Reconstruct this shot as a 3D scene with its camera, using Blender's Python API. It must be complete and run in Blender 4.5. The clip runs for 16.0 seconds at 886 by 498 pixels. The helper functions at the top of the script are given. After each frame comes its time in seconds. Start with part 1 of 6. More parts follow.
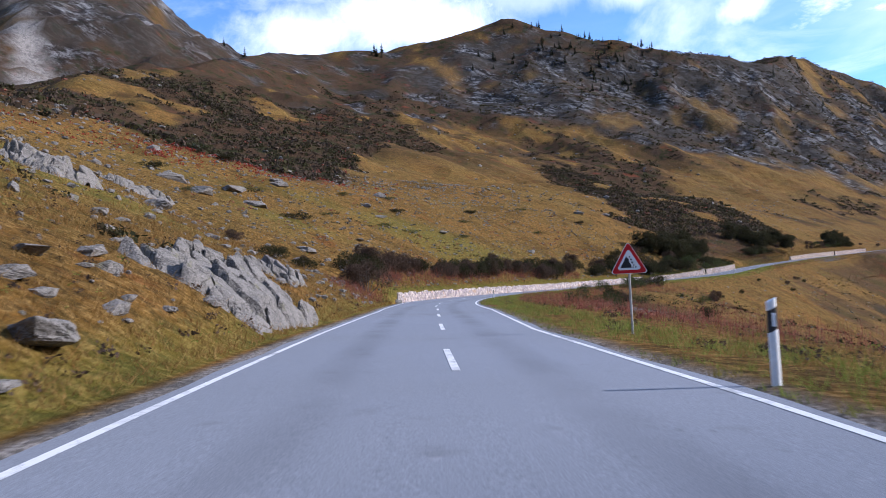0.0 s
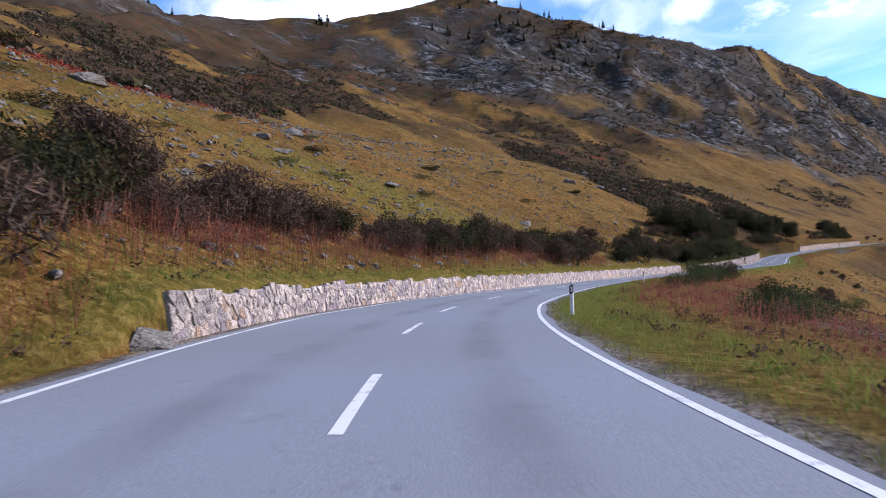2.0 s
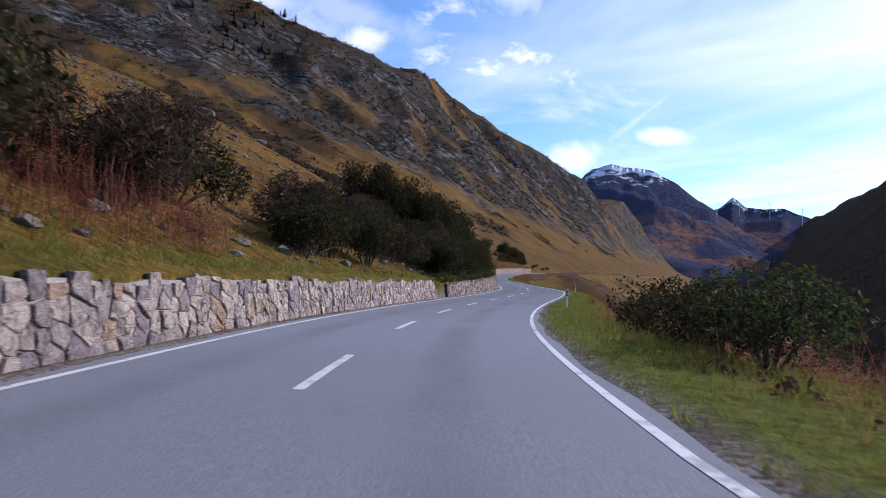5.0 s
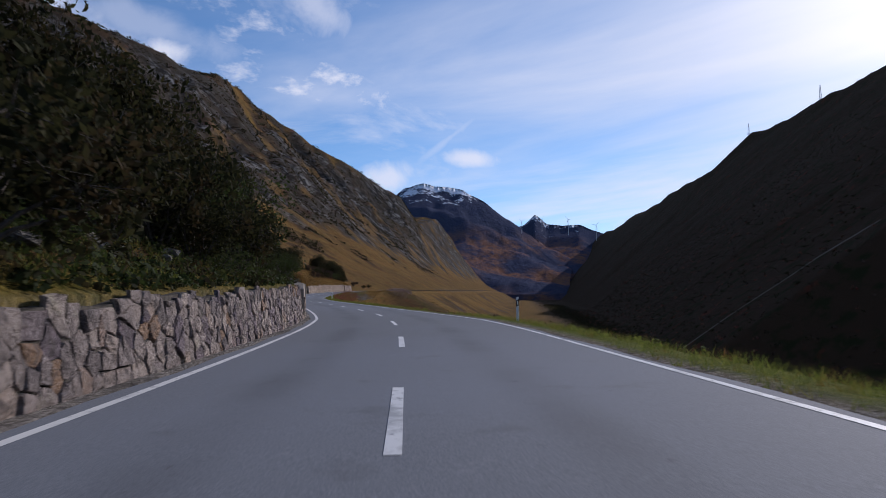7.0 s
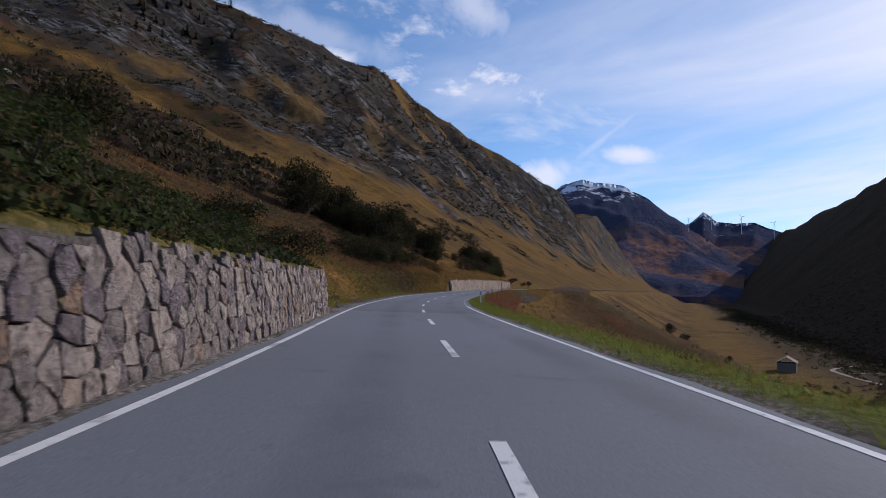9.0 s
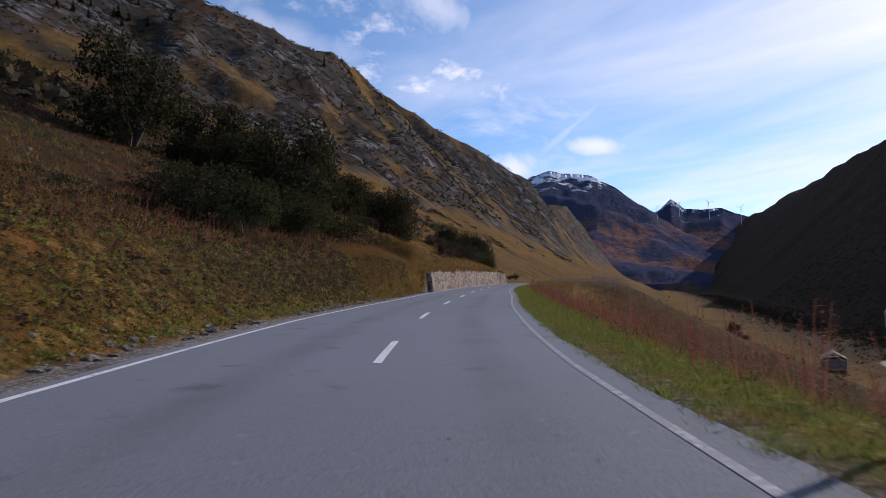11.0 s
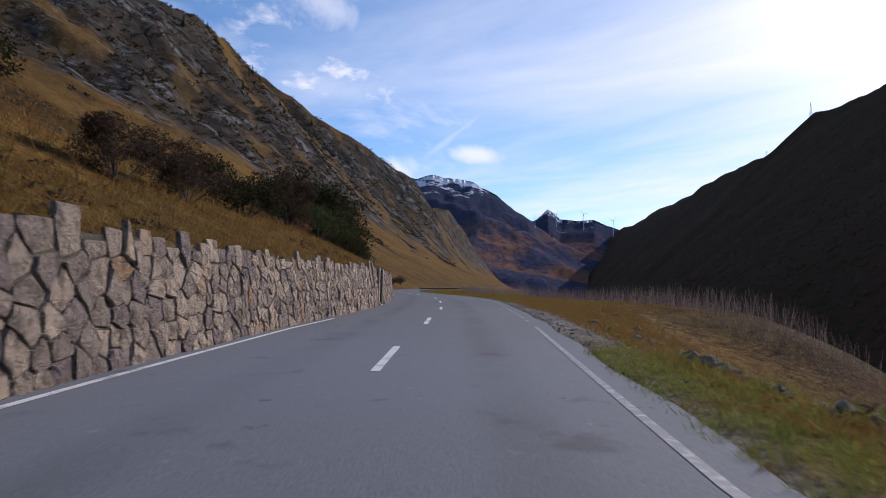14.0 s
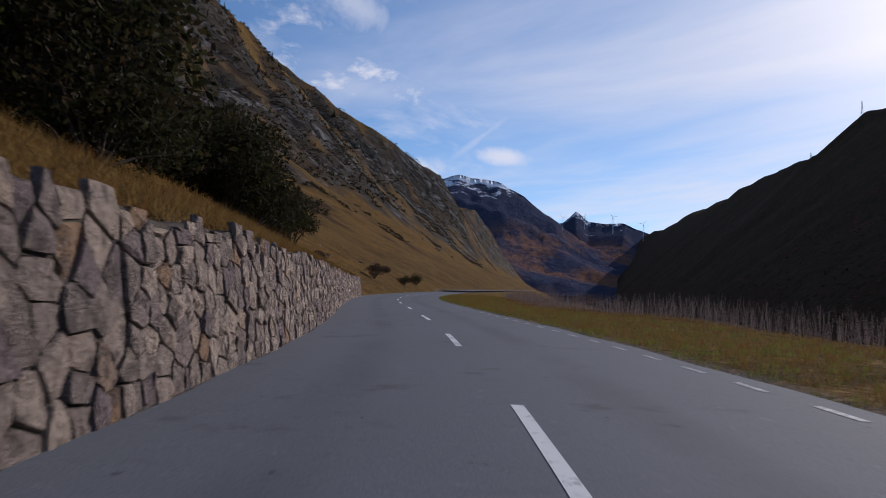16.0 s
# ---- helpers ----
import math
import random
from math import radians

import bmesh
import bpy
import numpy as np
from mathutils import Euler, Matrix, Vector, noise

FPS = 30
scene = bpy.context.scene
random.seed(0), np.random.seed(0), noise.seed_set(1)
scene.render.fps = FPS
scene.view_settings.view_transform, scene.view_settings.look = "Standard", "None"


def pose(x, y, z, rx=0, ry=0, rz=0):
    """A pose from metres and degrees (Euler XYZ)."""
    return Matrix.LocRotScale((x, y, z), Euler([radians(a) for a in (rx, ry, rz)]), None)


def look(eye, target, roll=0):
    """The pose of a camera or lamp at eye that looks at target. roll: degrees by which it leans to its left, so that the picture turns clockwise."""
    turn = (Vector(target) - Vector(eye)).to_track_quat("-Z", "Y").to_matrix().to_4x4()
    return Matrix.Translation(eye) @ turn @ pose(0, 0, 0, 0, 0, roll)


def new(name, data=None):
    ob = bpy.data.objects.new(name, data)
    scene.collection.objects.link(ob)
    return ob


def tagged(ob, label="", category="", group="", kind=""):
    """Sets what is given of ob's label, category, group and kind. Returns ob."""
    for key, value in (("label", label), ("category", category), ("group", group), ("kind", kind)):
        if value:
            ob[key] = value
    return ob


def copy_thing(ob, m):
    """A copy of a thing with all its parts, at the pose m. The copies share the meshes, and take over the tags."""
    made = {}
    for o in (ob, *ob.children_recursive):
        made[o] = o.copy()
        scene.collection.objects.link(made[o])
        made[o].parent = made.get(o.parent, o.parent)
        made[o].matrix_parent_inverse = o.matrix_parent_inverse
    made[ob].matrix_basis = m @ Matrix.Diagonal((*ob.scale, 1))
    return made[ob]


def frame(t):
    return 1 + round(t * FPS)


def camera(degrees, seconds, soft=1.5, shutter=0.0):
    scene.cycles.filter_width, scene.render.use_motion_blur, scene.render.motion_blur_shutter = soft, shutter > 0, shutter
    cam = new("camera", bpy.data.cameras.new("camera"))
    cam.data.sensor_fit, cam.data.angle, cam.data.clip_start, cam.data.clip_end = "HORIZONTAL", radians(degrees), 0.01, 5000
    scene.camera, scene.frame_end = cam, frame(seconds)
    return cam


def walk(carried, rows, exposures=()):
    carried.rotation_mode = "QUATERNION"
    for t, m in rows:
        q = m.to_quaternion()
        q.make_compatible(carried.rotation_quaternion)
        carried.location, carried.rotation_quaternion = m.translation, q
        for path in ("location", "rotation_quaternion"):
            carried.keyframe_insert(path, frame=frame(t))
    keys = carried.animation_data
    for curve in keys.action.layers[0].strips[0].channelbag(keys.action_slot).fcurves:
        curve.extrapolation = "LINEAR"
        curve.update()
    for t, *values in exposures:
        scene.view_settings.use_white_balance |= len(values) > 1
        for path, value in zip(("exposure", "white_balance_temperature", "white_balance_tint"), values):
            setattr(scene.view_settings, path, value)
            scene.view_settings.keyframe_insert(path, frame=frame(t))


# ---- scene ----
# ---- camera and walk ----
cam = camera(64.0, 16.0, soft=0.85, shutter=0.08)
ROWS = [  # seconds, eye, target, roll
    (0, (0.00, 0.00, 1.56), (-0.00, 49.93, 4.19), -2.80),
    (0.5, (-0.45, 14.58, 1.57), (0.04, 64.52, 3.98), -2.69),
    (1, (-0.73, 29.28, 1.53), (0.45, 79.22, 3.74), -2.77),
    (1.5, (-0.71, 43.20, 1.48), (1.37, 93.12, 3.48), -2.49),
    (2, (-0.12, 56.20, 1.32), (3.58, 106.03, 3.12), -1.90),
    (2.5, (1.43, 69.07, 1.21), (8.25, 118.57, 2.78), -1.79),
    (3, (3.84, 81.40, 1.24), (14.36, 130.25, 2.98), -1.30),
    (3.5, (7.49, 93.92, 1.22), (22.15, 141.68, 3.32), -0.77),
    (4, (12.33, 106.17, 1.29), (31.33, 152.35, 3.73), 0.04),
    (4.5, (17.46, 117.79, 1.30), (40.11, 162.29, 3.85), 1.34),
    (5, (23.48, 128.96, 1.19), (49.34, 171.67, 3.83), 2.32),
    (5.2, (26.17, 133.40, 1.14), (53.45, 175.21, 3.94), 3.23),
    (5.7, (33.18, 144.27, 1.10), (64.10, 183.43, 4.36), 3.85),
    (6.2, (40.72, 154.68, 1.21), (74.81, 191.07, 4.96), 2.28),
    (6.8, (50.42, 166.69, 1.47), (86.45, 201.10, 5.71), -0.05),
    (7.3, (59.03, 176.37, 1.74), (94.21, 211.62, 6.21), -0.32),
    (7.5, (62.57, 180.19, 1.85), (96.80, 216.36, 6.36), 0.13),
    (8, (70.84, 190.22, 2.25), (102.29, 228.86, 6.46), 1.07),
    (8.5, (78.38, 200.76, 2.60), (107.47, 241.22, 6.69), 1.45),
    (8.7, (81.31, 205.06, 2.72), (109.71, 246.01, 6.80), 1.42),
    (9.4, (91.20, 220.14, 3.22), (118.04, 262.14, 7.24), 1.36),
    (10.1, (100.83, 235.21, 3.79), (127.77, 277.14, 7.73), 0.97),
    (10.8, (110.81, 250.17, 4.26), (139.42, 290.99, 8.13), -0.40),
    (11, (113.77, 254.42, 4.37), (143.05, 294.77, 8.22), -1.00),
    (11.5, (121.47, 264.75, 4.83), (152.34, 303.88, 8.76), -2.21),
    (12, (129.39, 274.87, 5.35), (161.61, 312.88, 9.45), -1.88),
    (12.5, (137.58, 284.64, 5.90), (170.81, 321.76, 10.12), -0.32),
    (13, (146.04, 294.21, 6.38), (180.25, 330.42, 10.61), 0.74),
    (13.5, (154.76, 303.67, 6.86), (189.77, 339.12, 11.03), 1.05),
    (14, (163.62, 312.98, 7.27), (199.31, 347.76, 11.28), 0.65),
    (14.5, (172.87, 322.22, 7.66), (209.02, 356.53, 11.65), 0.27),
    (15, (182.15, 331.37, 8.03), (218.04, 365.94, 12.12), 0.85),
    (15.5, (191.15, 340.63, 8.48), (226.45, 375.79, 12.62), 1.49),
    (16, (199.97, 350.04, 8.92), (234.39, 386.08, 12.98), 1.87),
]
walk(cam, [(t, look(eye, target, roll)) for t, eye, target, roll in ROWS],
     [(0.0, 0.62, 5750, 19), (2.0, 0.58, 5900, 21), (3.0, 0.56, 5900, 23), (5.0, 0.15, 5950, 24), (7.4, -0.6, 6150, 19), (8.6, -0.5, 6200, 19),
      (10.9, -0.25, 6350, 21), (13.0, -0.25, 6350, 21), (15.0, -0.25, 6300, 19), (16.0, -0.65, 6300, 19)])

# ---- light ----
SUN_AZ, SUN_EL = radians(88), radians(25)
SUN_DIR = Vector((math.sin(SUN_AZ) * math.cos(SUN_EL), math.cos(SUN_AZ) * math.cos(SUN_EL), math.sin(SUN_EL)))
sun = new("sun", bpy.data.lights.new("sun", "SUN"))
sun.data.energy, sun.data.angle, sun.data.color = 5.0, radians(0.55), (1.0, 0.95, 0.88)
sun.rotation_euler = SUN_DIR.to_track_quat("Z", "Y").to_euler()
tagged(sun, "low autumn sun over the right valley side", "sun", kind="structure")


class Nodes:
    """Short hand for building node trees."""

    def __init__(self, tree):
        self.tree = tree
        tree.nodes.clear()

    def add(self, kind):
        return self.tree.nodes.new(kind)

    def link(self, a, b):
        self.tree.links.new(a, b)

    def put(self, socket, value):
        if isinstance(value, bpy.types.NodeSocket):
            self.link(value, socket)
        else:
            socket.default_value = value

    def math(self, op, a, b=0.0, clamp=False):
        n = self.add("ShaderNodeMath")
        n.operation, n.use_clamp = op, clamp
        self.put(n.inputs[0], a)
        self.put(n.inputs[1], b)
        return n.outputs[0]

    def vec(self, op, a, b=(0, 0, 0)):
        n = self.add("ShaderNodeVectorMath")
        n.operation = op
        self.put(n.inputs[0], a)
        self.put(n.inputs[1], b)
        return n

    def noise(self, vector, scale, detail=4.0, rough=0.55, distort=0.0):
        n = self.add("ShaderNodeTexNoise")
        self.link(vector, n.inputs["Vector"])
        for key, value in (("Scale", scale), ("Detail", detail), ("Roughness", rough), ("Distortion", distort)):
            n.inputs[key].default_value = value
        return n.outputs["Fac"]

    def step(self, value, low, high):
        n = self.add("ShaderNodeMapRange")
        n.interpolation_type = "SMOOTHSTEP"
        self.put(n.inputs[0], value)
        n.inputs[1].default_value, n.inputs[2].default_value = low, high
        return n.outputs[0]

    def mix(self, fac, a, b, blend="MIX"):
        n = self.add("ShaderNodeMix")
        n.data_type, n.blend_type = "RGBA", blend
        self.put(n.inputs[0], fac)
        for socket, value in ((n.inputs[6], a), (n.inputs[7], b)):
            self.put(socket, value if isinstance(value, bpy.types.NodeSocket) else (*value, 1))
        return n.outputs[2]

    def attribute(self, name):
        n = self.add("ShaderNodeAttribute")
        n.attribute_name = name
        return n.outputs["Fac"]


def make_sky():
    world = bpy.data.worlds.new("sky")
    scene.world = world
    world.use_nodes = True
    n = Nodes(world.node_tree)
    air = n.add("ShaderNodeTexSky")
    air.sky_type, air.sun_disc = "NISHITA", False
    air.sun_elevation, air.sun_rotation, air.altitude = SUN_EL, SUN_AZ, 1900
    air.air_density, air.dust_density, air.ozone_density = 1.0, 0.6, 2.0
    way = n.vec("NORMALIZE", n.add("ShaderNodeTexCoord").outputs["Generated"]).outputs[0]
    xyz = n.add("ShaderNodeSeparateXYZ")
    n.link(way, xyz.inputs[0])
    up = n.math("MAXIMUM", xyz.outputs[2], 0.04)
    flat = n.add("ShaderNodeCombineXYZ")
    n.link(n.math("DIVIDE", xyz.outputs[0], up), flat.inputs[0])
    n.link(n.math("DIVIDE", xyz.outputs[1], up), flat.inputs[1])
    # thin streaky veil, denser towards the sun
    near = n.vec("DOT_PRODUCT", way, tuple(SUN_DIR)).outputs["Value"]
    streak = n.vec("MULTIPLY", flat.outputs[0], (1.0, 0.45, 1.0)).outputs[0]
    veil = n.noise(streak, 0.6, 7, 0.55, 0.5)
    veil = n.math("ADD", veil, n.math("MULTIPLY", n.step(near, 0.5, 1.0), 0.26))
    veil = n.math("MULTIPLY", n.step(veil, 0.43, 1.0), 0.85)
    wisp = n.noise(n.vec("MULTIPLY", way, (1.0, 1.0, 2.0)).outputs[0], 3.4, 8, 0.60, 0.7)
    veil = n.math("MAXIMUM", veil, n.math("MULTIPLY", n.step(wisp, 0.48, 0.74), 0.5))
    # small soft cumulus low over the ridges
    puff = n.noise(n.vec("ADD", n.vec("MULTIPLY", way, (1, 1, 1.7)).outputs[0], (0.35, 0.1, 0.2)).outputs[0], 5.2, 9, 0.62, 0.1)
    puff = n.math("MULTIPLY", n.step(puff, 0.57, 0.75), n.step(xyz.outputs[2], 0.75, 0.30))
    # single clouds and an old vapour trail over the head of the valley
    ragged = n.noise(way, 16.0, 7, 0.62, 0.3)
    for az, el, wide, high, lean, soft in ((48.4, 12.2, 1.8, 0.72, -8, 0.8), (41.5, 10.6, 2.3, 1.1, 10, 0.75), (63.1, 7.2, 5.0, 1.9, 25, 0.6), (35.7, 23.6, 2.9, 1.45, -30, 0.5),
                                           (24.0, 19.1, 2.2, 1.0, 10, 0.8), (16.3, 21.4, 2.9, 1.2, 0, 0.55), (-1.9, 21.1, 6.5, 2.9, -10, 0.75), (-10.9, 19.9, 5.0, 2.3, 10, 0.7),
                                           (8.9, 22.7, 5.8, 1.6, 5, 0.35), (22.4, 21.0, 6.5, 1.2, -12, 0.3), (46.9, 14.0, 3.5, 0.36, 38, 0.34)):
        a, e, k = radians(az), radians(el), radians(lean)
        right = Vector((math.cos(a), -math.sin(a), 0))
        high_way = Vector((-math.sin(a) * math.sin(e), -math.cos(a) * math.sin(e), math.cos(e)))
        ax, ay = right * math.cos(k) + high_way * math.sin(k), high_way * math.cos(k) - right * math.sin(k)
        px = n.math("DIVIDE", n.vec("DOT_PRODUCT", way, tuple(ax)).outputs["Value"], math.sin(radians(wide)))
        py = n.math("DIVIDE", n.vec("DOT_PRODUCT", way, tuple(ay)).outputs["Value"], math.sin(radians(high)))
        mid = Vector((math.sin(a) * math.cos(e), math.cos(a) * math.cos(e), math.sin(e)))
        front = n.step(n.vec("DOT_PRODUCT", way, tuple(mid)).outputs["Value"], 0.5, 0.8)
        reach = n.math("SQRT", n.math("ADD", n.math("MULTIPLY", px, px), n.math("MULTIPLY", py, py)))
        reach = n.math("ADD", reach, n.math("MULTIPLY", n.math("SUBTRACT", ragged, 0.5), 2.2))
        puff = n.math("MAXIMUM", puff, n.math("MULTIPLY", n.math("MULTIPLY", n.step(reach, 1.6, 0.15), front), soft))
    cover = n.math("MAXIMUM", veil, puff, clamp=True)
    glow = n.math("POWER", n.math("MAXIMUM", near, 0.0), 34.0)
    white = n.mix(glow, (11.5, 11.9, 12.5), (18, 17.6, 17))
    blue = n.mix(1.0, air.outputs[0], (1.22, 1.58, 1.76), "MULTIPLY")
    colour = n.mix(cover, blue, white)
    colour = n.mix(n.math("MULTIPLY", glow, 0.8, clamp=True), colour, (18, 17.6, 17))
    shade = n.add("ShaderNodeBackground")
    shade.inputs["Strength"].default_value = 0.102
    n.link(colour, shade.inputs["Color"])
    n.link(shade.outputs[0], n.add("ShaderNodeOutputWorld").inputs[0])


make_sky()


# ---- materials ----
def surface(name, build, rough=0.9, metal=0.0, gloss=0.3, thin=0.0):
    """A node material. build(n, place) gives the colour, and the height of the relief with its strength and depth, or None."""
    m = bpy.data.materials.new(name)
    m.use_nodes = True
    n = Nodes(m.node_tree)
    place = n.add("ShaderNodeNewGeometry").outputs["Position"]
    colour, relief = build(n, place)
    b = n.add("ShaderNodeBsdfPrincipled")
    n.put(b.inputs["Base Color"], colour if isinstance(colour, bpy.types.NodeSocket) else (*colour, 1))
    n.put(b.inputs["Roughness"], rough)
    b.inputs["Metallic"].default_value = metal
    b.inputs["Specular IOR Level"].default_value = gloss
    if relief:
        height, strength, depth = relief
        bump = n.add("ShaderNodeBump")
        bump.inputs["Strength"].default_value, bump.inputs["Distance"].default_value = strength, depth
        n.link(height, bump.inputs["Height"])
        n.link(bump.outputs[0], b.inputs["Normal"])
    out = b.outputs[0]
    if thin:
        # light that comes through a leaf
        back = n.add("ShaderNodeBsdfTranslucent")
        n.put(back.inputs["Color"], colour)
        both = n.add("ShaderNodeMixShader")
        both.inputs[0].default_value = thin
        n.link(out, both.inputs[1])
        n.link(back.outputs[0], both.inputs[2])
        out = both.outputs[0]
    n.link(out, n.add("ShaderNodeOutputMaterial").inputs[0])
    return m


def ground_look(n, p):
    big, mid, fine = n.noise(p, 0.035, 5), n.noise(p, 0.35, 5), n.noise(p, 4.0, 5, 0.65)
    grass = n.mix(n.step(big, 0.35, 0.65), (0.158, 0.080, 0.022), (0.118, 0.082, 0.024))
    grass = n.mix(n.step(mid, 0.45, 0.7), grass, (0.085, 0.058, 0.016))
    grass = n.mix(n.step(fine, 0.42, 0.68), grass, (0.275, 0.178, 0.070))
    patch = n.noise(p, 0.11, 5, 0.65, 0.5)
    grass = n.mix(n.math("MULTIPLY", n.step(patch, 0.50, 0.60), 0.65), grass, (0.080, 0.052, 0.017))
    grass = n.mix(n.math("MULTIPLY", n.step(n.noise(p, 0.16, 4, 0.6, 0.3), 0.60, 0.68), 0.55), grass, (0.155, 0.052, 0.020))
    tuft = n.noise(p, 1.3, 6, 0.75, 0.4)
    grass = n.mix(n.math("MULTIPLY", n.step(tuft, 0.46, 0.60), 0.75), grass, (0.040, 0.029, 0.013))
    grass = n.mix(n.math("MULTIPLY", n.step(n.noise(p, 0.9, 5, 0.7), 0.56, 0.66), 0.6), grass, (0.150, 0.075, 0.026))
    grass = n.mix(n.attribute("green"), grass, n.mix(n.step(fine, 0.35, 0.7), (0.075, 0.100, 0.018), (0.155, 0.165, 0.040)))
    heath = n.mix(n.step(fine, 0.3, 0.7), (0.027, 0.021, 0.016), (0.074, 0.045, 0.029))
    heath = n.mix(n.step(n.noise(p, 0.12, 3), 0.5, 0.66), heath, (0.027, 0.029, 0.014))
    heath = n.mix(n.math("MULTIPLY", n.step(n.noise(p, 0.055, 3), 0.62, 0.70), 0.5), heath, (0.14, 0.036, 0.022))
    grass = n.mix(n.attribute("shrub"), grass, heath)
    # tilted beds of pale rock, with the dark of their clefts put into the colour
    split = n.add("ShaderNodeSeparateXYZ")
    n.link(p, split.inputs[0])
    slant = n.add("ShaderNodeCombineXYZ")
    for k in range(2):
        n.link(n.math("ADD", split.outputs[k], n.math("MULTIPLY", split.outputs[2], 0.55)), slant.inputs[k])
    n.link(n.math("MULTIPLY", split.outputs[2], 0.24), slant.inputs[2])
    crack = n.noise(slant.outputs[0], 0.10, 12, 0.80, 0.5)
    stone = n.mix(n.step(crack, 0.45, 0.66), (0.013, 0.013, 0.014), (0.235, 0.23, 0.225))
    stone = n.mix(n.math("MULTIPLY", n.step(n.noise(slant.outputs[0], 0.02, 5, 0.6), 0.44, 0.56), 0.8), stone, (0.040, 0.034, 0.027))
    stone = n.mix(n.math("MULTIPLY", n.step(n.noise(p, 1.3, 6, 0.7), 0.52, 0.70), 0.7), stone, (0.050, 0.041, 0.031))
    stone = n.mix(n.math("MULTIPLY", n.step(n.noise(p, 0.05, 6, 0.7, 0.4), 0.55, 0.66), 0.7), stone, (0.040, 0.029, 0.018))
    grass = n.mix(1.0, grass, (1.0, 0.93, 0.77), "MULTIPLY")
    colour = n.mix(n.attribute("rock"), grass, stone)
    gravel = n.mix(n.step(n.noise(p, 14.0, 3), 0.4, 0.65), (0.13, 0.115, 0.10), (0.33, 0.30, 0.27))
    gravel = n.mix(n.math("MULTIPLY", n.step(n.noise(p, 0.30, 8, 0.75), 0.46, 0.60), 0.7), gravel, (0.085, 0.078, 0.070))
    colour = n.mix(n.attribute("gravel"), colour, gravel)
    return colour, (n.math("ADD", n.math("MULTIPLY", crack, 2.0), n.math("ADD", fine, mid)), 0.8, 0.35)


def hazed_far_look(n, p, line=900.0):
    z = n.add("ShaderNodeSeparateXYZ")
    n.link(p, z.inputs[0])
    big, fine = n.noise(p, 0.0035, 6), n.noise(p, 0.02, 8, 0.7)
    # air haze put into the colour: blue-violet mixed over the brown slopes
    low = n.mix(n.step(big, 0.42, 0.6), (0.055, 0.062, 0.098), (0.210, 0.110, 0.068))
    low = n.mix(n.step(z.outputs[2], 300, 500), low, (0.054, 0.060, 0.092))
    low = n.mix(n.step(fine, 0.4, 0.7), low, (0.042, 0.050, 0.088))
    patchy = n.math("MULTIPLY", n.math("SUBTRACT", n.noise(p, 0.012, 9, 0.75), 0.5), 800.0)
    snow = n.step(n.math("ADD", z.outputs[2], patchy), line, line + 55.0)
    return n.mix(snow, low, (0.62, 0.67, 0.76)), (fine, 0.7, 30.0)


def asphalt_look(n, p, tone=1.0, wear=0.35):
    big, mid, fine = n.noise(p, 0.06, 4), n.noise(p, 0.9, 6, 0.6), n.noise(p, 55.0, 3, 0.7)
    c = n.mix(n.step(fine, 0.35, 0.7), (0.091, 0.097, 0.108), (0.163, 0.172, 0.188))
    c = n.mix(n.math("MULTIPLY", n.step(big, 0.35, 0.7), 0.4), c, (0.150, 0.165, 0.198))
    c = n.mix(n.math("MULTIPLY", n.step(mid, 0.60, 0.72), wear), c, (0.070, 0.070, 0.075))
    c = n.mix(n.math("MULTIPLY", n.step(n.noise(p, 2.6, 5, 0.7), 0.66, 0.70), wear), c, (0.040, 0.040, 0.043))
    c = n.mix(n.math("MULTIPLY", n.step(n.noise(p, 3.7, 4, 0.6), 0.66, 0.72), wear * 0.6), c, (0.23, 0.23, 0.235))
    seam = n.math("ABSOLUTE", n.math("SUBTRACT", n.noise(p, 0.42, 6, 0.62, 0.6), 0.5))
    gate = n.step(n.noise(p, 0.16, 3), 0.50, 0.58)
    c = n.mix(n.math("MULTIPLY", n.math("MULTIPLY", n.step(seam, 0.008, 0.003), gate), 0.12 if wear > 0.5 else 0.0, clamp=True), c, (0.030, 0.030, 0.032))
    c = n.mix(n.math("MULTIPLY", n.attribute("lane"), n.math("ADD", 0.10, n.math("MULTIPLY", n.step(n.noise(p, 0.25, 4), 0.35, 0.65), 0.30))), c, (0.055, 0.057, 0.063))
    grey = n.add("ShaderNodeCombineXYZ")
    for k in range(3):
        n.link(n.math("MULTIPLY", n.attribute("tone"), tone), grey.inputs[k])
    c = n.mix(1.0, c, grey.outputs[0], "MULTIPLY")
    return c, (fine, 0.25, 0.006)


def paint_look(n, p, worn_from=0.545):
    worn = n.math("MAXIMUM", n.step(n.noise(p, 7.0, 7, 0.75), worn_from, worn_from + 0.12), n.math("MULTIPLY", n.step(n.noise(p, 0.9, 5, 0.7), worn_from - 0.02, worn_from + 0.1), 0.7))
    return n.mix(n.math("MULTIPLY", worn, 0.9), (0.62, 0.62, 0.61), (0.15, 0.155, 0.165)), (n.noise(p, 60.0), 0.2, 0.004)


